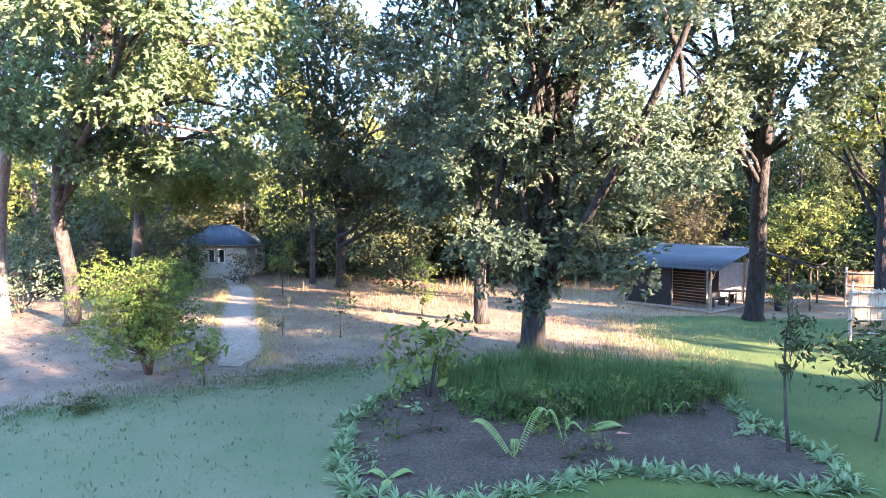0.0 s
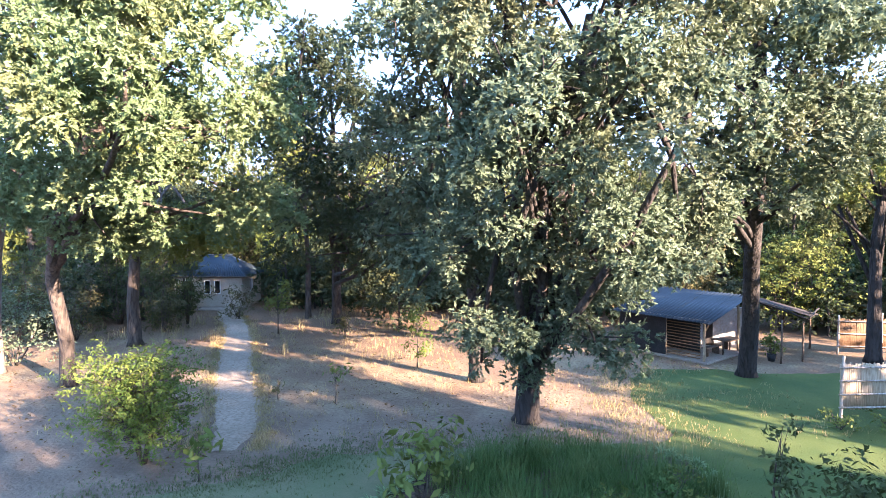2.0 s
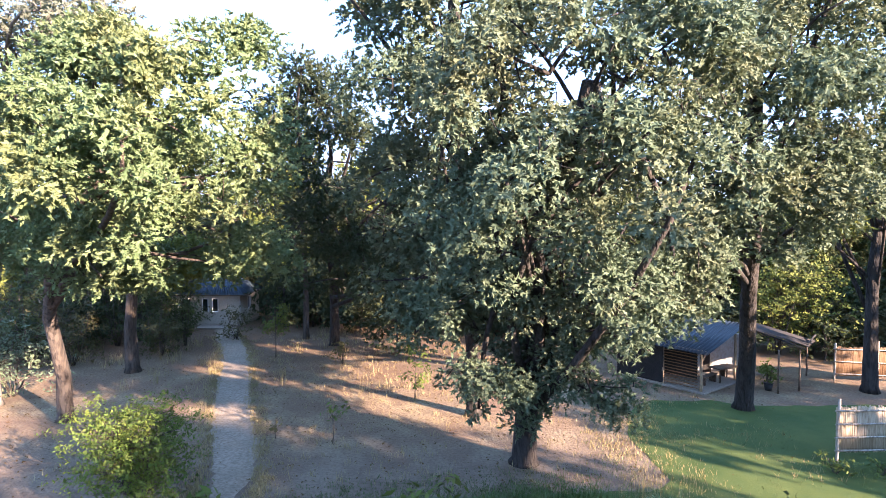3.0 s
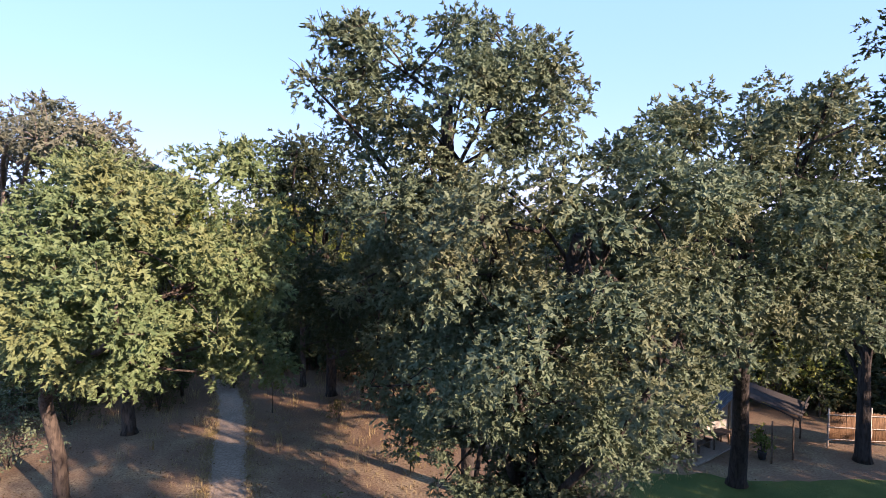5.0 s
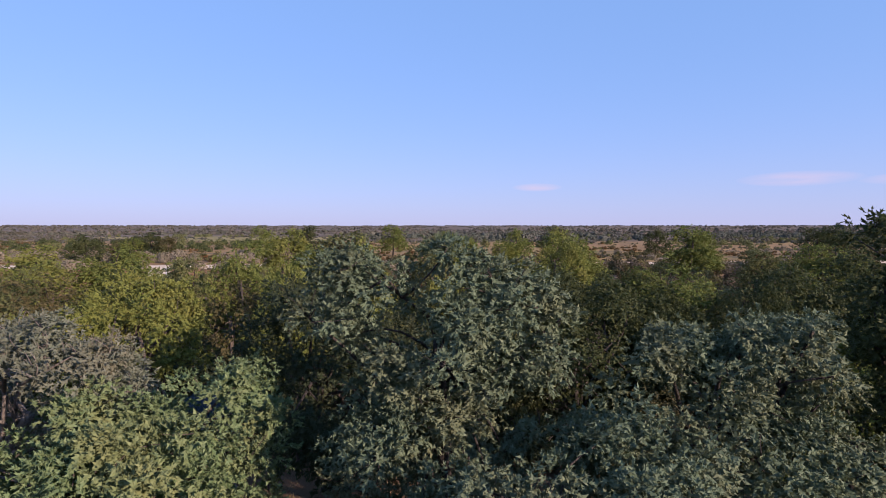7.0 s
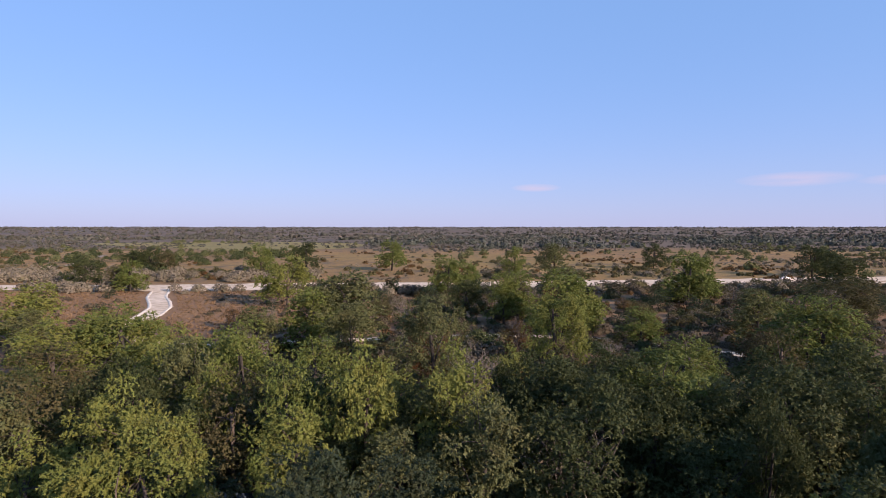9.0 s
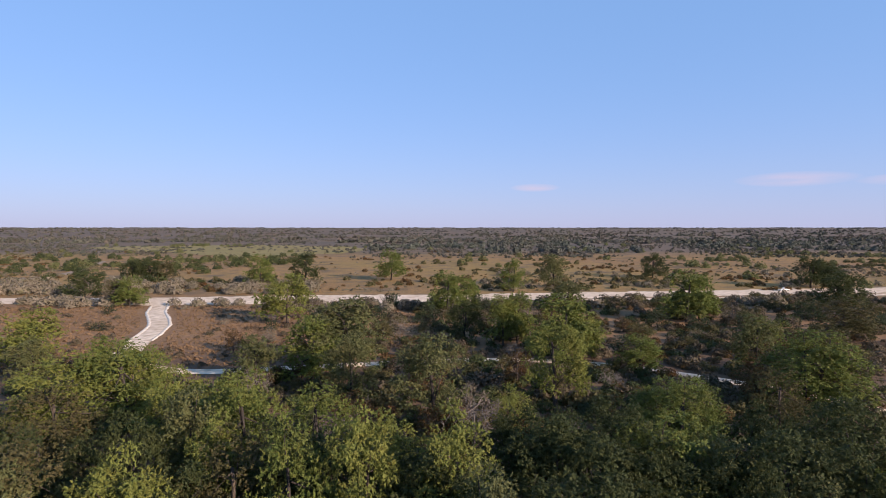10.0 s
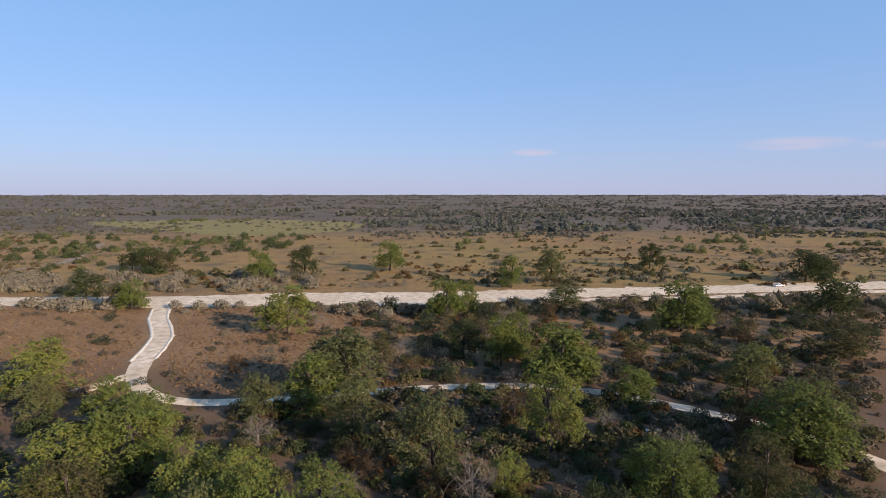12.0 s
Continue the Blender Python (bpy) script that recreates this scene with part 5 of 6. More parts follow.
def build_cottage():
    c = empty("cottage", Matrix.Translation((-19.0, 48.4, 0)), "small beige plastered cottage with hipped blue steel roof", "house")
    X, Y, H = 2.8, 2.3, 2.55
    holes = {"front": [(-0.08, 1.05, 0.52, 1.1), (0.74, 1.05, 0.52, 1.1), (-1.7, 1.05, 0.6, 1.1)], "side": [(-0.2, 1.05, 0.7, 1.1)]}

    def wall_with_holes(name, length, cuts, m):
        """Wall of masonry blocks round its openings, 0.2 thick, from x = -length/2."""
        bm = bmesh.new()
        xs = sorted({-length / 2, length / 2, *[k[0] - k[2] / 2 for k in cuts], *[k[0] + k[2] / 2 for k in cuts]})
        for x0, x1 in zip(xs, xs[1:]):
            mid_x = (x0 + x1) / 2
            cut = next((k for k in cuts if abs(mid_x - k[0]) < k[2] / 2), None)
            spans = [(0, H)] if cut is None else [(0, cut[1]), (cut[1] + cut[3], H)]
            for z0, z1 in spans:
                box(bm, (mid_x, 0, (z0 + z1) / 2), (x1 - x0, 0.2, z1 - z0), 0)
        bmesh.ops.remove_doubles(bm, verts=bm.verts, dist=0.001)
        bmesh.ops.transform(bm, matrix=m, verts=bm.verts)
        w = part(name, bm, M_WALL, c)
        for x, z, wd, ht in cuts:
            win = "door" if ht > 1.5 else "window"
            fr = bmesh.new()
            for dx in (-wd / 2 + 0.02, wd / 2 - 0.02):
                box(fr, (x + dx, -0.02, z + ht / 2), (0.04, 0.22, ht), 0.005)
            for dz in (0.02, ht - 0.02):
                box(fr, (x, -0.02, z + dz), (wd - 0.08, 0.22, 0.04), 0.005)
            bmesh.ops.transform(fr, matrix=m, verts=fr.verts)
            f = part(win, fr, M_WHITE, c, "white painted frame")
            p = bmesh.new()
            box(p, (x, 0.02, z + ht / 2), (wd - 0.08, 0.02, ht - 0.08), 0)
            bmesh.ops.transform(p, matrix=m, verts=p.verts)
            part("pane", p, M_GLASS, f)
        return w

    wall_with_holes("wall", 2 * X, holes["front"], pose(0, -Y, 0.15))
    wall_with_holes("wall", 2 * X, [], pose(0, Y, 0.15))
    wall_with_holes("wall", 2 * Y - 0.2, holes["side"], pose(X - 0.1, 0, 0.15, 0, 0, 90))
    wall_with_holes("wall", 2 * Y - 0.2, [], pose(-X + 0.1, 0, 0.15, 0, 0, 90))
    box_part("plinth", (0, 0, 0.07), (2 * X + 0.3, 2 * Y + 0.3, 0.16), M_CONCRETE, c, 0.02)
    box_part("step", (0.9, -Y - 0.9, 0.06), (2.6, 1.3, 0.12), M_CONCRETE, c, 0.02)
    o, z0, z1, r = 0.45, 2.66, 4.25, 1.0
    e = [(-X - o, -Y - o, z0), (X + o, -Y - o, z0), (X + o, Y + o, z0), (-X - o, Y + o, z0)]
    rl, rr = (-r, 0, z1), (r, 0, z1)
    corrugated("roof", [e[0], e[1], rr, rl], c, M_ROOF_BLUE, 6, 5)
    corrugated("roof", [e[2], e[3], rl, rr], c, M_ROOF_BLUE, 6, 5)
    corrugated("roof", [e[1], e[2], (r, 0.02, z1), (r, -0.02, z1)], c, M_ROOF_BLUE, 5, 5)
    corrugated("roof", [e[3], e[0], (-r, -0.02, z1), (-r, 0.02, z1)], c, M_ROOF_BLUE, 5, 5)
    pole("ridge_cap", (-r - 0.1, 0, z1 + 0.02), (r + 0.1, 0, z1 + 0.02), 0.07, c, M_ROOF_BLUE)
    for a, b in zip(e, e[1:] + e[:1]):
        pole("fascia", (a[0], a[1], z0 - 0.05), (b[0], b[1], z0 - 0.05), 0.05, c, M_DARKWOOD)
    return c


build_cottage()


def reed_screen(a, b, h, z0, mat, label, rails=3, reeds=90):
    """A screen of upright reeds tied to round rails between posts."""
    a, b = np.array(a, float), np.array(b, float)
    fence = empty("reed_screen", Matrix.Translation((a[0], a[1], 0)), label, "fence")
    d = b - a
    n = int(max(1, round(np.linalg.norm(d) / 2.2)))
    for i in range(n + 1):
        q = d * i / n
        pole("post", (q[0], q[1], 0), (q[0] + 0.03, q[1], z0 + h + RNG.uniform(0.15, 0.4)), 0.05, fence, M_BARK_PALE)
    s = Soup()
    for i in range(reeds):
        q = d * (i + RNG.uniform(0.3, 0.7)) / reeds
        r = 0.8 * np.linalg.norm(d) / reeds
        top = z0 + h + RNG.uniform(-0.05, 0.06)
        s.tube([(q[0], q[1] + 0.07, z0 + RNG.uniform(-0.03, 0.03)), (q[0] + RNG.normal() * 0.01, q[1] + 0.07, top)], [r, r * 0.9], 5)
    tagged(child("reeds", s.mesh("reeds", mat), fence), kind="stuff")
    for k in range(rails):
        z = z0 + h * (0.06 + 0.88 * k / (rails - 1))
        pole("rail", (-0.12, -0.05, z), (d[0] + 0.1, d[1] - 0.05, z + RNG.normal() * 0.02), 0.028, fence, M_BARK_PALE)
    return fence


reed_screen((13.75, 18.75), (20.0, 19.0), 1.55, 0.5, M_REED, "pale reed screen fence tied to rough poles", 4, 190)
reed_screen((21.1, 29.2), (25.2, 28.6), 1.5, 0.35, M_REED_BROWN, "brown reed screen fence beside a tree", 3, 120)


# ---- planted bed in the lawn ----
BED = [(-1.75, 9.6), (-2.0, 11.4), (-1.7, 13.0), (-0.6, 14.8), (2.5, 16.1), (6.6, 16.4), (7.5, 15.4), (6.9, 13.4), (6.6, 11.7), (6.95, 10.2), (6.5, 8.7), (5.2, 8.75), (4.2, 9.2), (2.8, 9.35), (1.2, 8.55), (-0.4, 8.1), (-1.4, 8.5)]
patch("soil_bed", BED, M_SOIL, "dark soil planting bed edged with low plants", "flower bed", z=0.03, wobble=0.12, seed=21, dome=0.14)


def blades(name, centres, heights, width, lean, mat, label, category, per=1):
    """Bent grass blades, two quads each, as one object."""
    n = len(centres)
    a = RNG.uniform(0, 2 * math.pi, n)
    d = np.stack([np.cos(a), np.sin(a), np.zeros(n)], 1)
    w = np.stack([-np.sin(a), np.cos(a), np.zeros(n)], 1) * (width * RNG.uniform(0.6, 1.3, n))[:, None]
    h = heights[:, None]
    up = np.array((0, 0, 1.0))
    ln = (lean * RNG.uniform(0.2, 1.2, n))[:, None]
    m = centres + up * h * 0.6 + d * h * ln * 0.4
    t = centres + up * h + d * h * ln
    v = np.concatenate([np.stack([centres - w, centres + w, m + w * 0.8, m - w * 0.8], 1), np.stack([m - w * 0.8, m + w * 0.8, t + w * 0.15, t - w * 0.15], 1)])
    return tagged(new(name, quads(name, v.reshape(-1, 3), mat)), label, category, kind="stuff")


M_LAWN_BLADE = leaf_mat("lawn_blade", (0.070, 0.104, 0.040), (0.110, 0.134, 0.058), (0.108, 0.120, 0.052), glow=0.3, patch=0.8)


def tufts(n, x0, x1, y0, y1, per, spread, test=None):
    c = np.stack([RNG.uniform(x0, x1, n), RNG.uniform(y0, y1, n), np.zeros(n)], 1)
    if test is not None:
        c = c[np.array([test(p[0], p[1]) for p in c])]
    c = np.repeat(c, per, 0)
    c[:, :2] += RNG.normal(size=(len(c), 2)) * spread
    return c


c = tufts(330, 0.0, 7.0, 10.5, 16.2, 52, 0.18, lambda x, y: y > np.interp(x, [0.2, 0.9, 1.4, 2.2, 3.7, 5.1, 6.4], [13.0, 11.6, 10.9, 10.8, 11.5, 12.0, 13.0]) and (x - 3.5) ** 2 / 12.6 + (y - 13.3) ** 2 / 7.4 < 1)
blades("tall_grass", c + np.array((0, 0, 0.1)), RNG.uniform(0.45, 0.95, len(c)) * np.repeat(RNG.uniform(0.35, 1.15, len(c) // 52), 52), 0.0075, 0.75, M_BLADE, "tall fresh green grass clumps in the bed", "grass")
c = tufts(9, 5.2, 7.0, 15.4, 16.6, 16, 0.12)
blades("tall_grass", c, RNG.uniform(0.6, 1.3, len(c)), 0.004, 0.2, M_STRAW, "thin dry grass stalks behind the bed", "grass")
c = tufts(5200, -14, 14, 2, 23, 4, 0.06, lambda x, y: not (-2 < x < 7.4 and 8.3 < y < 16.6) and (y < 16.4 - 0.12 * max(0, -x - 2) * 4 or x > 9) and abs(x) < y * 0.95 + 2)
blades("lawn_grass", c, RNG.uniform(0.04, 0.10, len(c)), 0.008, 0.6, M_LAWN_BLADE, "short lawn grass", "grass")


edge = np.array([(-14, 8.2), (-9.5, 12.5), (-5.2, 14.8), (-3, 16.3), (1, 16.9), (5, 17.0)])
t = RNG.uniform(0, 5, 2600)
c = np.stack([np.interp(t, range(6), edge[:, 0]) + RNG.normal(size=2600) * 0.5, np.interp(t, range(6), edge[:, 1]) + RNG.normal(size=2600) * 0.75, np.zeros(2600)], 1)
c = np.repeat(c, 6, 0)
c[:, :2] += RNG.normal(size=(len(c), 2)) * 0.09
blades("lawn_grass", c, RNG.uniform(0.03, 0.09, len(c)), 0.010, 0.7, M_LAWN_BLADE, "short lawn grass thinning out onto bare sand", "grass")


def sunny(x, y):
    return -13 < x < 14 and y > 17.5 and not (abs(x + 9 + (y - 26) * 0.33) < 1.5) and noise.noise(Vector((x * 0.35, y * 0.35, 4))) > -0.25


c = tufts(2600, -18, 15, 17.5, 42, 7, 0.10, sunny)
blades("dry_grass", c, RNG.uniform(0.06, 0.24, len(c)), 0.007, 0.8, M_STRAW, "short dry straw-coloured grass and litter", "grass")
c = tufts(420, 5.8, 10.4, 16.6, 26.5, 9, 0.22, lambda x, y: abs(x - np.interp(y, [16, 19, 22, 26], [7.9, 7.6, 7.7, 9.4])) < 1.6)
blades("dry_grass", c, RNG.uniform(0.05, 0.16, len(c)), 0.008, 0.8, M_STRAW, "thin dry grass running into the lawn", "grass")
c = tufts(300, 5.6, 9.4, 16.6, 26, 8, 0.2, lambda x, y: abs(x + 0.5 - np.interp(y, [16, 19, 22, 26], [7.9, 7.6, 7.7, 9.4])) < 1.3)
blades("lawn_grass", c, RNG.uniform(0.04, 0.10, len(c)), 0.008, 0.6, M_LAWN_BLADE, "short lawn grass at the lawn's edge", "grass")
c = tufts(420, -24, 18, 27, 48, 16, 0.18, lambda x, y: not (abs(x + 9 + (y - 26) * 0.33) < 1.6) and not (9 < x < 20 and y < 35) and noise.noise(Vector((x * 0.25, y * 0.25, 9))) > 0.0)
blades("dry_grass", c, RNG.uniform(0.3, 0.8, len(c)), 0.008, 0.5, M_STRAW, "knee-high dry grass at the wood's edge", "grass")


# clods and worn grass that break the path's edges
line = np.array([(-15.8, 42), (-13.6, 37.5), (-11.9, 33), (-10.6, 29), (-9.2, 25), (-7.8, 21.5), (-6.7, 18.2), (-6.4, 16.5)])
t = RNG.uniform(0, 7, 1500)
c = np.stack([np.interp(t, range(8), line[:, 0]) + RNG.choice([-1, 1], 1500) * (0.78 + np.abs(RNG.normal(size=1500)) * 0.35), np.interp(t, range(8), line[:, 1]), np.zeros(1500)], 1)
c = np.repeat(c, 7, 0)
c[:, :2] += RNG.normal(size=(len(c), 2)) * 0.1
blades("dry_grass", c, RNG.uniform(0.04, 0.16, len(c)), 0.008, 0.9, M_STRAW, "worn dry grass along the path's edges", "grass")
# fallen leaves on the bare ground
n = 9000
lc = np.stack([RNG.uniform(-20, 16, n), RNG.uniform(14.5, 44, n), np.full(n, 0.02)], 1)
lc = lc[(lc[:, 1] > 17.2) | (lc[:, 0] < -3.5)]
n = len(lc)
tagged(new("leaf_litter", leaf_mesh("leaf_litter", lc, np.array((0, 0, 1.0)) + RNG.normal(size=(n, 3)) * 0.35, RNG.uniform(0.06, 0.14, n), M_LEAF_RUST)), "scattered fallen brown leaves", "leaves", kind="stuff")


def border_plant():
    """A small rosette of narrow pale leaves."""
    t = empty("border_plant", Matrix(), "small pale green spiky edging plant of the bed", "plant", "edging plants round the bed")
    n = 26
    a = RNG.uniform(0, 6.28, n)
    e = RNG.uniform(0.15, 1.1, n)
    d = np.stack([np.cos(a) * np.cos(e), np.sin(a) * np.cos(e), np.sin(e)], 1)
    L = RNG.uniform(0.14, 0.28, n)[:, None]
    w = np.stack([-np.sin(a), np.cos(a), np.zeros(n)], 1) * 0.018
    tip = d * L - np.array((0, 0, 0.05)) * (L / 0.28) ** 2
    v = np.stack([d * 0.01 - w * 0.5, d * L * 0.5 - w, tip, d * L * 0.5 + w], 1)
    child("rosette", quads("rosette", v.reshape(-1, 3), M_BORDER), t)
    return t


M_FROND = leaf_mat("frond_pale_green", (0.19, 0.27, 0.085), (0.26, 0.34, 0.12), (0.23, 0.29, 0.10), glow=0.3, patch=2.0)
M_BORDER = leaf_mat("leaf_pale_edging", (0.15, 0.22, 0.10), (0.25, 0.32, 0.17), (0.18, 0.25, 0.09), glow=0.3, patch=2.0)
first = border_plant()
ring = np.array(BED + BED[:1])
seg = np.r_[0, np.cumsum(np.linalg.norm(np.diff(ring, axis=0), axis=1))]
for k, t in enumerate(np.arange(0, seg[-1], 0.15)):
    x, y = np.interp(t, seg, ring[:, 0]), np.interp(t, seg, ring[:, 1])
    if 14.6 < y and x < 6.5:
        continue
    m = Matrix.Translation((x + RNG.normal() * 0.13, y + RNG.normal() * 0.13, 0.02)) @ Matrix.Rotation(RNG.uniform(0, 6.28), 4, "Z") @ Matrix.Scale(RNG.uniform(0.8, 1.5), 4)
    if k == 0:
        first.matrix_world = Matrix.Translation((x, y, 0.02))
    else:
        copy_thing(first, m)


def frond(parent, base, direction, length, rise, droop):
    """One feather frond: a bent rib with paired leaflets."""
    d = Vector((math.cos(direction), math.sin(direction), 0))
    w = Vector((-d.y, d.x, 0))
    base = Vector(base)

    def spot(t):
        return base + d * length * t * (1 - 0.15 * t) + Vector((0, 0, rise * math.sin(t * 1.9) - droop * t * t))

    rib = Soup().tube([spot(t / 8) for t in range(9)], [0.012 - 0.001 * t for t in range(9)], 5)
    f = child("frond", rib.mesh("frond", M_FROND), parent)
    v = []
    for k in range(4, 34):
        t = k / 34
        p = spot(t)
        L = 0.20 * min(1.0, length) ** 1.5 * math.sin(math.pi * (0.12 + 0.86 * t)) + 0.02
        for sgn in (-1, 1):
            o = w * sgn * L + d * L * 0.45 - Vector((0, 0, 0.25 * L))
            s = d * 0.014
            v += [tuple(p - s), tuple(p + o * 0.5 - s * 1.3), tuple(p + o), tuple(p + o * 0.5 + s * 1.3)]
    child("leaflet_row", quads("leaflet_row", np.array(v), M_FROND), f)
    f.children[0]["kind"] = "stuff"
    return f


def build_fern(x, y, z, fronds, label):
    t = empty("fern", Matrix.Translation((x, y, z)), label, "plant")
    for a, L, r, dr in fronds:
        frond(t, (0, 0, 0), radians(a), L, r, dr)
    return t


build_fern(1.25, 9.7, 0.1, ((178, 0.88, 0.78, 0.1), (15, 0.72, 0.95, 0.1), (80, 0.5, 0.35, 0.2)), "young cycad with upright pale green fronds in dark soil")
build_fern(2.25, 10.2, 0.1, ((165, 0.4, 0.85, 0.25), (60, 0.3, 0.6, 0.15)), "young fern with one hooked frond on dark soil")
build_fern(2.8, 11.0, 0.1, ((5, 0.95, 0.3, 0.2), (200, 0.45, 0.35, 0.2)), "low fern with a drooping frond beside tall grass")
build_fern(-0.9, 9.0, 0.06, ((20, 0.5, 0.2, 0.15), (150, 0.5, 0.2, 0.2), (270, 0.5, 0.15, 0.2)), "small pale fern lying low at the bed's edge")
build_fern(5.0, 12.0, 0.1, ((100, 0.4, 0.45, 0.2), (200, 0.4, 0.4, 0.2), (330, 0.4, 0.45, 0.2)), "low fern in front of tall grass")



def build_sapling(x, y, h, r, leaf, label, n=170, leaf_len=0.2, low=0.45, stems=1, name="sapling", lean=(0, 0)):
    t = empty(name, Matrix.Translation((x, y, 0)), label, "sapling" if name == "sapling" else "bush")
    s = Soup()
    ends = []
    for k in range(stems):
        a = RNG.uniform(0, 6.28)
        o = 0.0 if stems == 1 else 0.25 * r
        top = np.array((lean[0] + o * math.cos(a) * 2, lean[1] + o * math.sin(a) * 2, h * RNG.uniform(0.8, 0.97)))
        limb(s, (0.15 * o * math.cos(a), 0.15 * o * math.sin(a), 0), top, 0.014 + 0.008 * h, 0.006, 0.05, 6, 7)
        ends.append(top)
    child("stem", s.mesh("stem", M_BARK), t)
    cl = []
    for k in range(max(5, n // 28)):
        e = ends[k % stems]
        u = RNG.uniform(low, 1)
        a = RNG.uniform(0, 6.28)
        q = r * RNG.uniform(0.2, 0.85) * (1.2 - 0.5 * u)
        cl.append((e[0] * u + q * math.cos(a), e[1] * u + q * math.sin(a), h * u, r * 0.42))
    b = Soup()
    for q in cl:
        limb(b, np.array(ends[0]) * max(low * 0.8, q[2] / h - 0.15), q[:3], 0.008, 0.004, 0.1, 4, 4)
    tagged(child("twig", b.mesh("twig", M_BARK), t), kind="stuff")
    c, nrm, ln = leaves_on(np.array(cl), n, leaf_len, 0.9)
    child("foliage", leaf_mesh("foliage", c, nrm, ln, leaf, 0.42), t)
    return t


build_sapling(-0.35, 13.4, 1.75, 0.7, M_LEAF_MID, "young sapling with drooping long leaves in the bed", 300, 0.28, 0.3, 3)
build_sapling(6.35, 10.1, 3.1, 0.5, M_LEAF_DARK, "slender young tree with sparse dark leaves in the bed", 300, 0.15, 0.48)
build_sapling(8.4, 10.7, 1.95, 1.1, M_LEAF_DARK, "low sapling with broad dark leaves on the lawn", 520, 0.16, 0.62)
build_sapling(-6.3, 14.6, 1.05, 0.42, M_LEAF_MID, "knee-high sapling with a tuft of long leaves", 90, 0.26, 0.6)
build_sapling(-8.35, 15.7, 2.95, 1.6, M_LEAF_BRIGHT, "bright yellow-green leafy bush on bare ground", 15000, 0.10, 0.28, 8, "bush")
build_sapling(-3.9, 21.0, 1.35, 0.5, M_LEAF_MID, "thin young tree on dry grass", 80, 0.2, 0.5)
build_sapling(-6.2, 21.5, 0.9, 0.3, M_LEAF_OLIVE, "thin young sapling on dry grass", 40, 0.16, 0.5)
build_sapling(-10.1, 35.0, 3.4, 0.9, M_LEAF_MID, "young tree with a bare thin stem beside the path", 500, 0.24, 0.45)
build_sapling(-1.0, 26.5, 2.6, 0.75, M_LEAF_BRIGHT, "young yellow-green tree on dry grass", 420, 0.17, 0.3)
build_sapling(-5.6, 33.2, 1.3, 0.8, M_LEAF_OLIVE, "yellowing bush at the foot of a tree", 300, 0.16, 0.1, 3, "bush")
build_sapling(13.3, 18.2, 0.5, 0.6, M_LEAF_MID, "low green plant at the foot of the reed screen", 260, 0.12, 0.1, 3, "bush")
build_sapling(14.8, 18.1, 0.45, 0.7, M_LEAF_MID, "low green plant at the foot of the reed screen", 260, 0.12, 0.1, 3, "bush")
build_sapling(-8.2, 12.6, 0.3, 0.6, M_LEAF_DARK, "low dark green mat of leaves on bare ground", 240, 0.12, 0.1, 3, "bush")
pot = build_sapling(16.7, 27.7, 1.25, 0.42, M_LEAF_MID, "leafy plant in a dark pot beside the shelter post", 260, 0.18, 0.35, 4, "potted_plant")
child("pot", Soup().tube([(0, 0, 0), (0, 0, 0.34), (0, 0, 0.38), (0, 0, 0.33)], [0.15, 0.22, 0.23, 0.19], 16).mesh("pot", M_BLACK), pot, "dark round plant pot")
build_sapling(17.6, 29.4, 1.1, 0.5, M_LEAF_MID, "leafy plant beside the shelter", 200, 0.16, 0.2, 3, "bush")
build_sapling(-21.6, 43.6, 4.6, 1.9, M_LEAF_DARK, "tall leafy bush hiding the cottage corner", 2600, 0.2, 0.1, 5, "bush")
build_sapling(-19.9, 44.2, 2.2, 0.9, M_LEAF_MID, "leafy bush in front of the cottage wall", 900, 0.2, 0.1, 4, "bush")
build_sapling(-18.6, 40.0, 2.4, 1.4, M_LEAF_OLIVE, "yellow-brown bush beside the cottage path", 1000, 0.18, 0.1, 4, "bush")
build_sapling(-14.6, 40.5, 2.2, 1.3, M_LEAF_OLIVE, "yellowing bush beside the path", 900, 0.18, 0.1, 4, "bush")
build_sapling(-17.5, 35.5, 2.8, 1.6, M_LEAF_OLIVE, "tangled yellow-brown bush under the trees", 1300, 0.18, 0.1, 5, "bush")
build_sapling(-20.5, 27.0, 3.4, 2.4, M_LEAF_GREY, "grey-green thicket bush under the trees", 2600, 0.16, 0.1, 6, "bush")
build_sapling(-24.0, 25.0, 3.6, 2.6, M_LEAF_GREY, "grey-green thicket bush under the trees", 2600, 0.16, 0.1, 6, "bush")
build_sapling(-24.5, 33.5, 5.2, 2.8, M_LEAF_DARK, "dense dark green thicket bush under the trees", 3600, 0.19, 0.1, 6, "bush")
build_sapling(-27.5, 28.5, 5.0, 2.8, M_LEAF_DARK, "dense dark green thicket bush under the trees", 3600, 0.19, 0.1, 6, "bush")
build_sapling(-22.0, 38.5, 5.4, 2.6, M_LEAF_DARK, "tall dark green bush beside the cottage", 3400, 0.2, 0.1, 6, "bush")
build_sapling(-26.5, 40.0, 6.5, 3.0, M_LEAF_DARK, "tall dark green bush beside the cottage", 3600, 0.22, 0.1, 6, "bush")
build_sapling(-17.4, 38.6, 6.0, 1.4, M_LEAF_DARK, "slim dark green tree hiding the cottage wall", 2400, 0.2, 0.15, 5, "bush")
build_sapling(-18.6, 36.8, 4.2, 1.6, M_LEAF_DARK, "tall leafy bush hiding the cottage wall", 2200, 0.19, 0.1, 5, "bush")
build_sapling(-21.5, 33.0, 3.8, 2.2, M_LEAF_OLIVE, "dense olive thicket bush under the trees", 2400, 0.18, 0.1, 6, "bush")
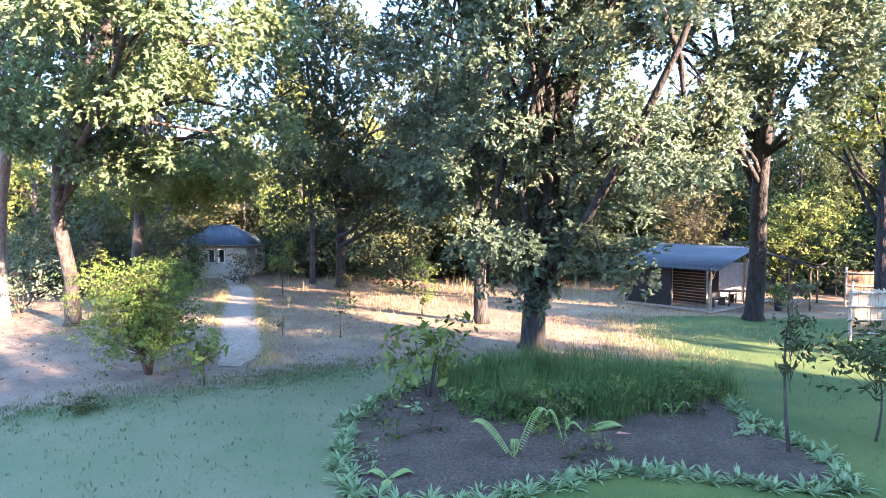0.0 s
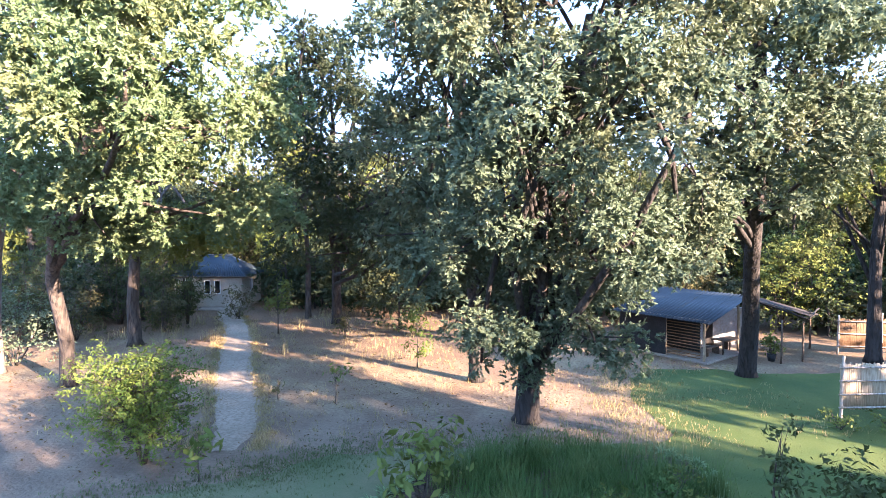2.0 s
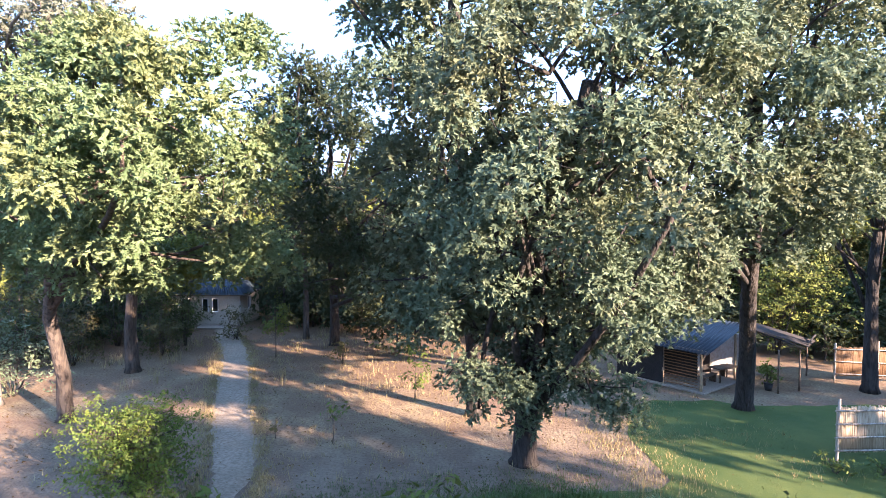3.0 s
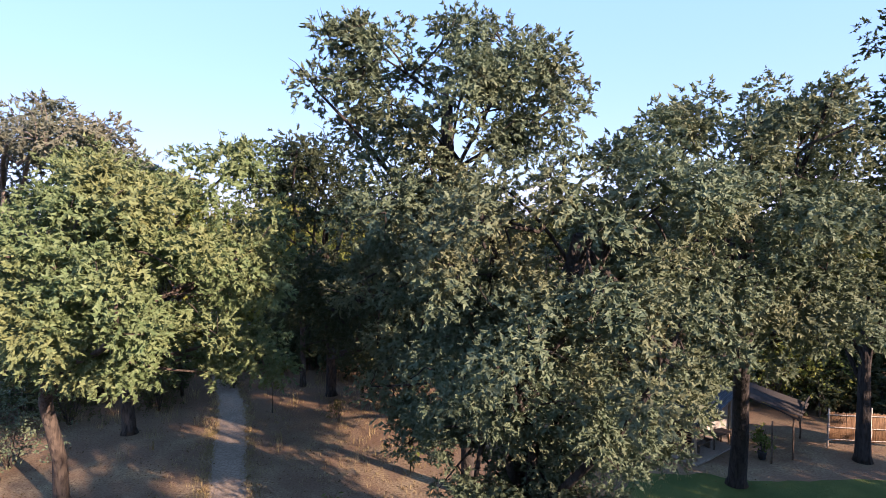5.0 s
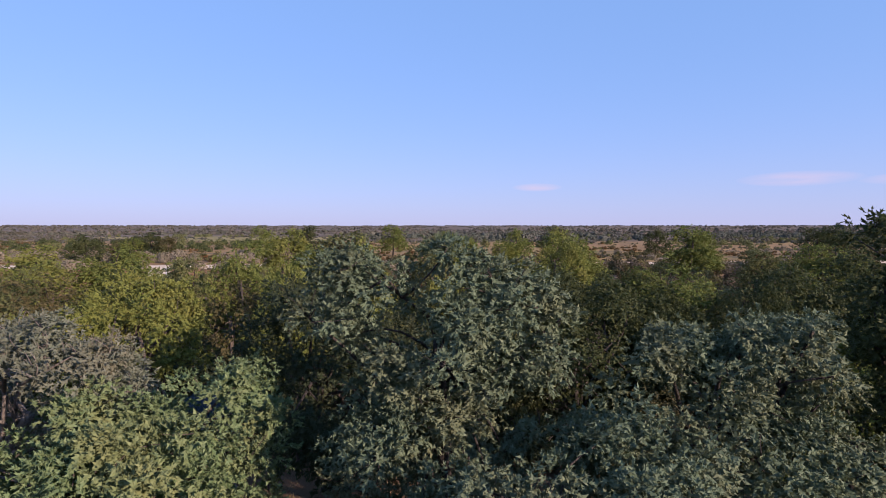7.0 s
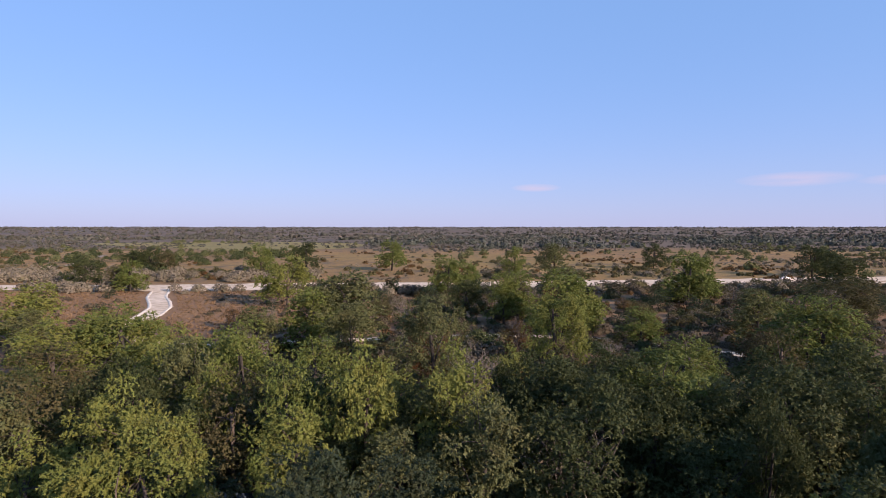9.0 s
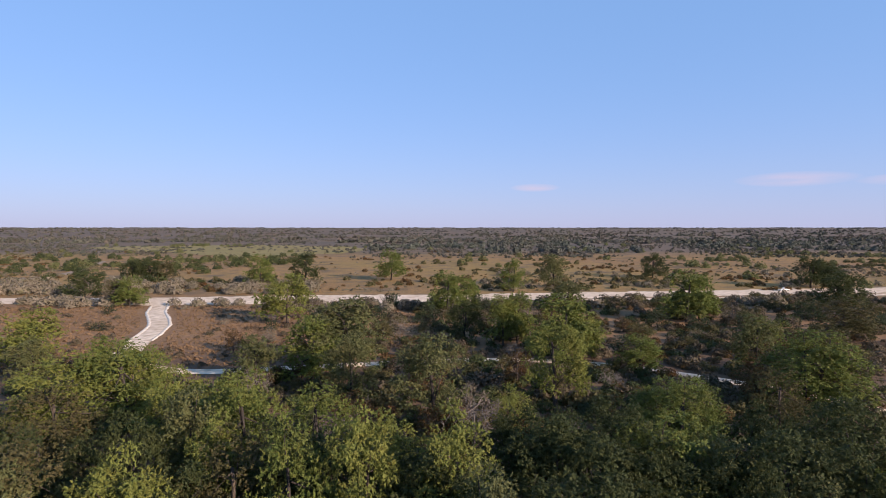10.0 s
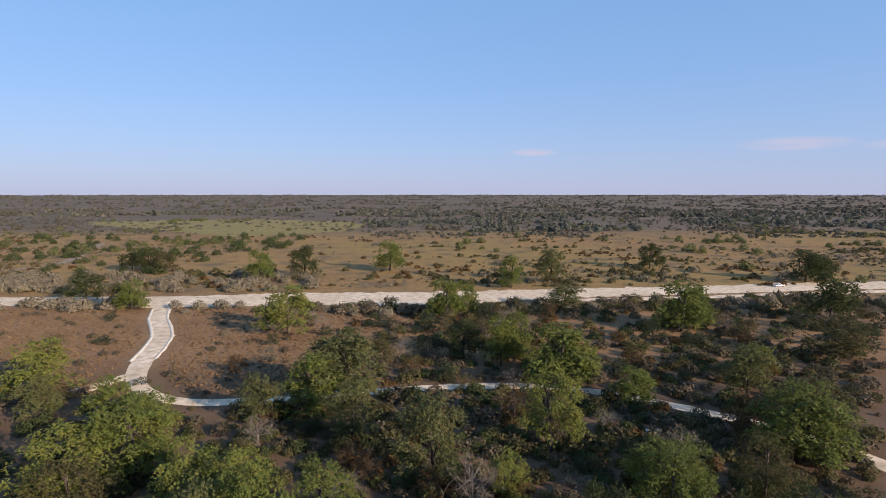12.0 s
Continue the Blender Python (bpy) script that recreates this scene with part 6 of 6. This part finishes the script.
build_sapling(22.0, 35.6, 5.6, 2.6, M_LEAF_YELLOW, "pale yellow-leaved small tree behind the shelter", 5200, 0.2, 0.2, 5, "bush")
build_sapling(16.5, 38.5, 6.5, 2.6, M_LEAF_OLIVE, "pale olive small tree behind the shelter", 4200, 0.2, 0.2, 5, "bush")
build_sapling(24.5, 36.0, 6.0, 3.0, M_LEAF_MID, "green small tree behind the reed screen", 4200, 0.2, 0.15, 5, "bush")

for i, (x, y) in enumerate(((-1.1, 12.6), (-0.6, 12.0), (-1.3, 11.4), (-0.9, 10.6), (0.1, 12.9), (-0.3, 11.0), (0.6, 11.9), (-1.3, 9.8), (2.3, 9.8), (3.0, 10.0), (6.0, 11.2), (5.5, 12.2), (6.3, 12.8))):
    build_sapling(x, y, RNG.uniform(0.3, 0.65), RNG.uniform(0.22, 0.42), (M_LEAF_MID, M_BORDER, M_LEAF_DARK)[i % 3], "small leafy weed on bare bed soil", 60, 0.13, 0.15, 2)

for i, x in enumerate((0.9, 1.3, 1.75, 2.15, 2.6, 3.05, 3.5, 3.9, 4.35, 4.8, 5.3, 5.8)):
    y = float(np.interp(x, [0.9, 1.4, 2.2, 3.7, 5.1, 6.4], [11.6, 10.9, 10.8, 11.5, 12.0, 13.0])) + 0.3 + 0.25 * (i % 3)
    build_sapling(x, y, RNG.uniform(0.55, 0.9), RNG.uniform(0.4, 0.6), (M_BLADE, M_LEAF_MID)[i % 4 == 3], "leafy green weed clump in front of tall grass", 520, 0.085, 0.1, 4, "bush")

# a red fallen palm leaf on the soil
t = empty("fallen_leaf", Matrix.Translation((3.5, 10.7, 0.14)), "large fallen reddish dry leaf on soil", "leaf")
v = [(-0.22, 0, 0), (-0.05, 0.1, 0.05), (0.22, 0.02, 0.02), (0.0, -0.1, 0.0), (-0.15, -0.12, 0.03), (0.1, 0.14, 0.0)]
child("leaf_blade", Soup().add(v, [(0, 3, 2, 1), (4, 3, 0), (1, 2, 5)]).mesh("leaf_blade", two_tone("dry_red_leaf", (0.42, 0.16, 0.09), (0.5, 0.25, 0.15), 6.0, (0.25, 0.1, 0.06), 30, 0.7)), t)


# ---- vehicles and far building ----
def build_pickup(m, label):
    car = empty("pickup", m, label, "car")

    def prism(name, prof, half, mat, label=""):
        bm = bmesh.new()
        left = [bm.verts.new((x, -half * k, z)) for x, z, k in prof]
        right = [bm.verts.new((x, half * k, z)) for x, z, k in prof]
        bm.faces.new(left)
        bm.faces.new(right[::-1])
        n = len(prof)
        for i in range(n):
            j = (i + 1) % n
            bm.faces.new((left[j], left[i], right[i], right[j]))
        bmesh.ops.recalc_face_normals(bm, faces=bm.faces)
        bmesh.ops.bevel(bm, geom=list(bm.edges), offset=0.03, segments=2, affect="EDGES")
        return part(name, bm, mat, car, label)

    prism("body", [(-2.6, 0.55, 1), (-2.6, 1.05, 1), (0.9, 1.05, 1), (2.3, 0.98, 0.96), (2.6, 0.85, 0.92), (2.6, 0.45, 0.95), (-2.4, 0.42, 1)], 0.88, M_WHITE)
    prism("cabin", [(-0.75, 1.06, 0.98), (-0.6, 1.72, 0.84), (0.45, 1.74, 0.84), (1.2, 1.06, 0.95)], 0.86, M_WHITE)
    prism("windscreen", [(0.62, 1.62, 0.84), (1.15, 1.12, 0.94), (1.17, 1.12, 0.94), (0.64, 1.63, 0.84)], 0.8, M_GLASS)
    for sgn in (-1, 1):
        box_part("side_window", (0.05, sgn * 0.80, 1.38), (1.1, 0.05, 0.42), M_GLASS, car, 0.02, "", pose(0, 0, 0, sgn * 12, 0, 0))
        box_part("headlight", (2.56, sgn * 0.62, 0.8), (0.08, 0.3, 0.14), M_GLASS, car, 0.02)
        for x in (-1.6, 1.65):
            w = Soup().tube([(x, sgn * 0.68, 0.37), (x, sgn * 0.9, 0.37)], [0.37, 0.37], 18)
            wheel = child("wheel", w.mesh("wheel", M_BLACK, False), car)
            r = Soup().tube([(x, sgn * 0.86, 0.37), (x, sgn * 0.91, 0.37)], [0.22, 0.2], 12)
            child("rim", r.mesh("rim", M_ROOF_GREY, False), wheel)
    box_part("load_bed", (-1.65, 0, 1.06), (1.7, 1.5, 0.04), M_BLACK, car, 0.005)
    box_part("bumper", (2.62, 0, 0.55), (0.12, 1.7, 0.2), M_BLACK, car, 0.02)
    return car


TRUCK = build_pickup(pose(184.5, 287.5, 0.12, 0, 0, 8), "white pickup truck driving on the gravel road")
copy_thing(TRUCK, pose(46.5, 108.5, 0.0, 0, 0, 150))["label"] = "white pickup truck parked among dark trees"
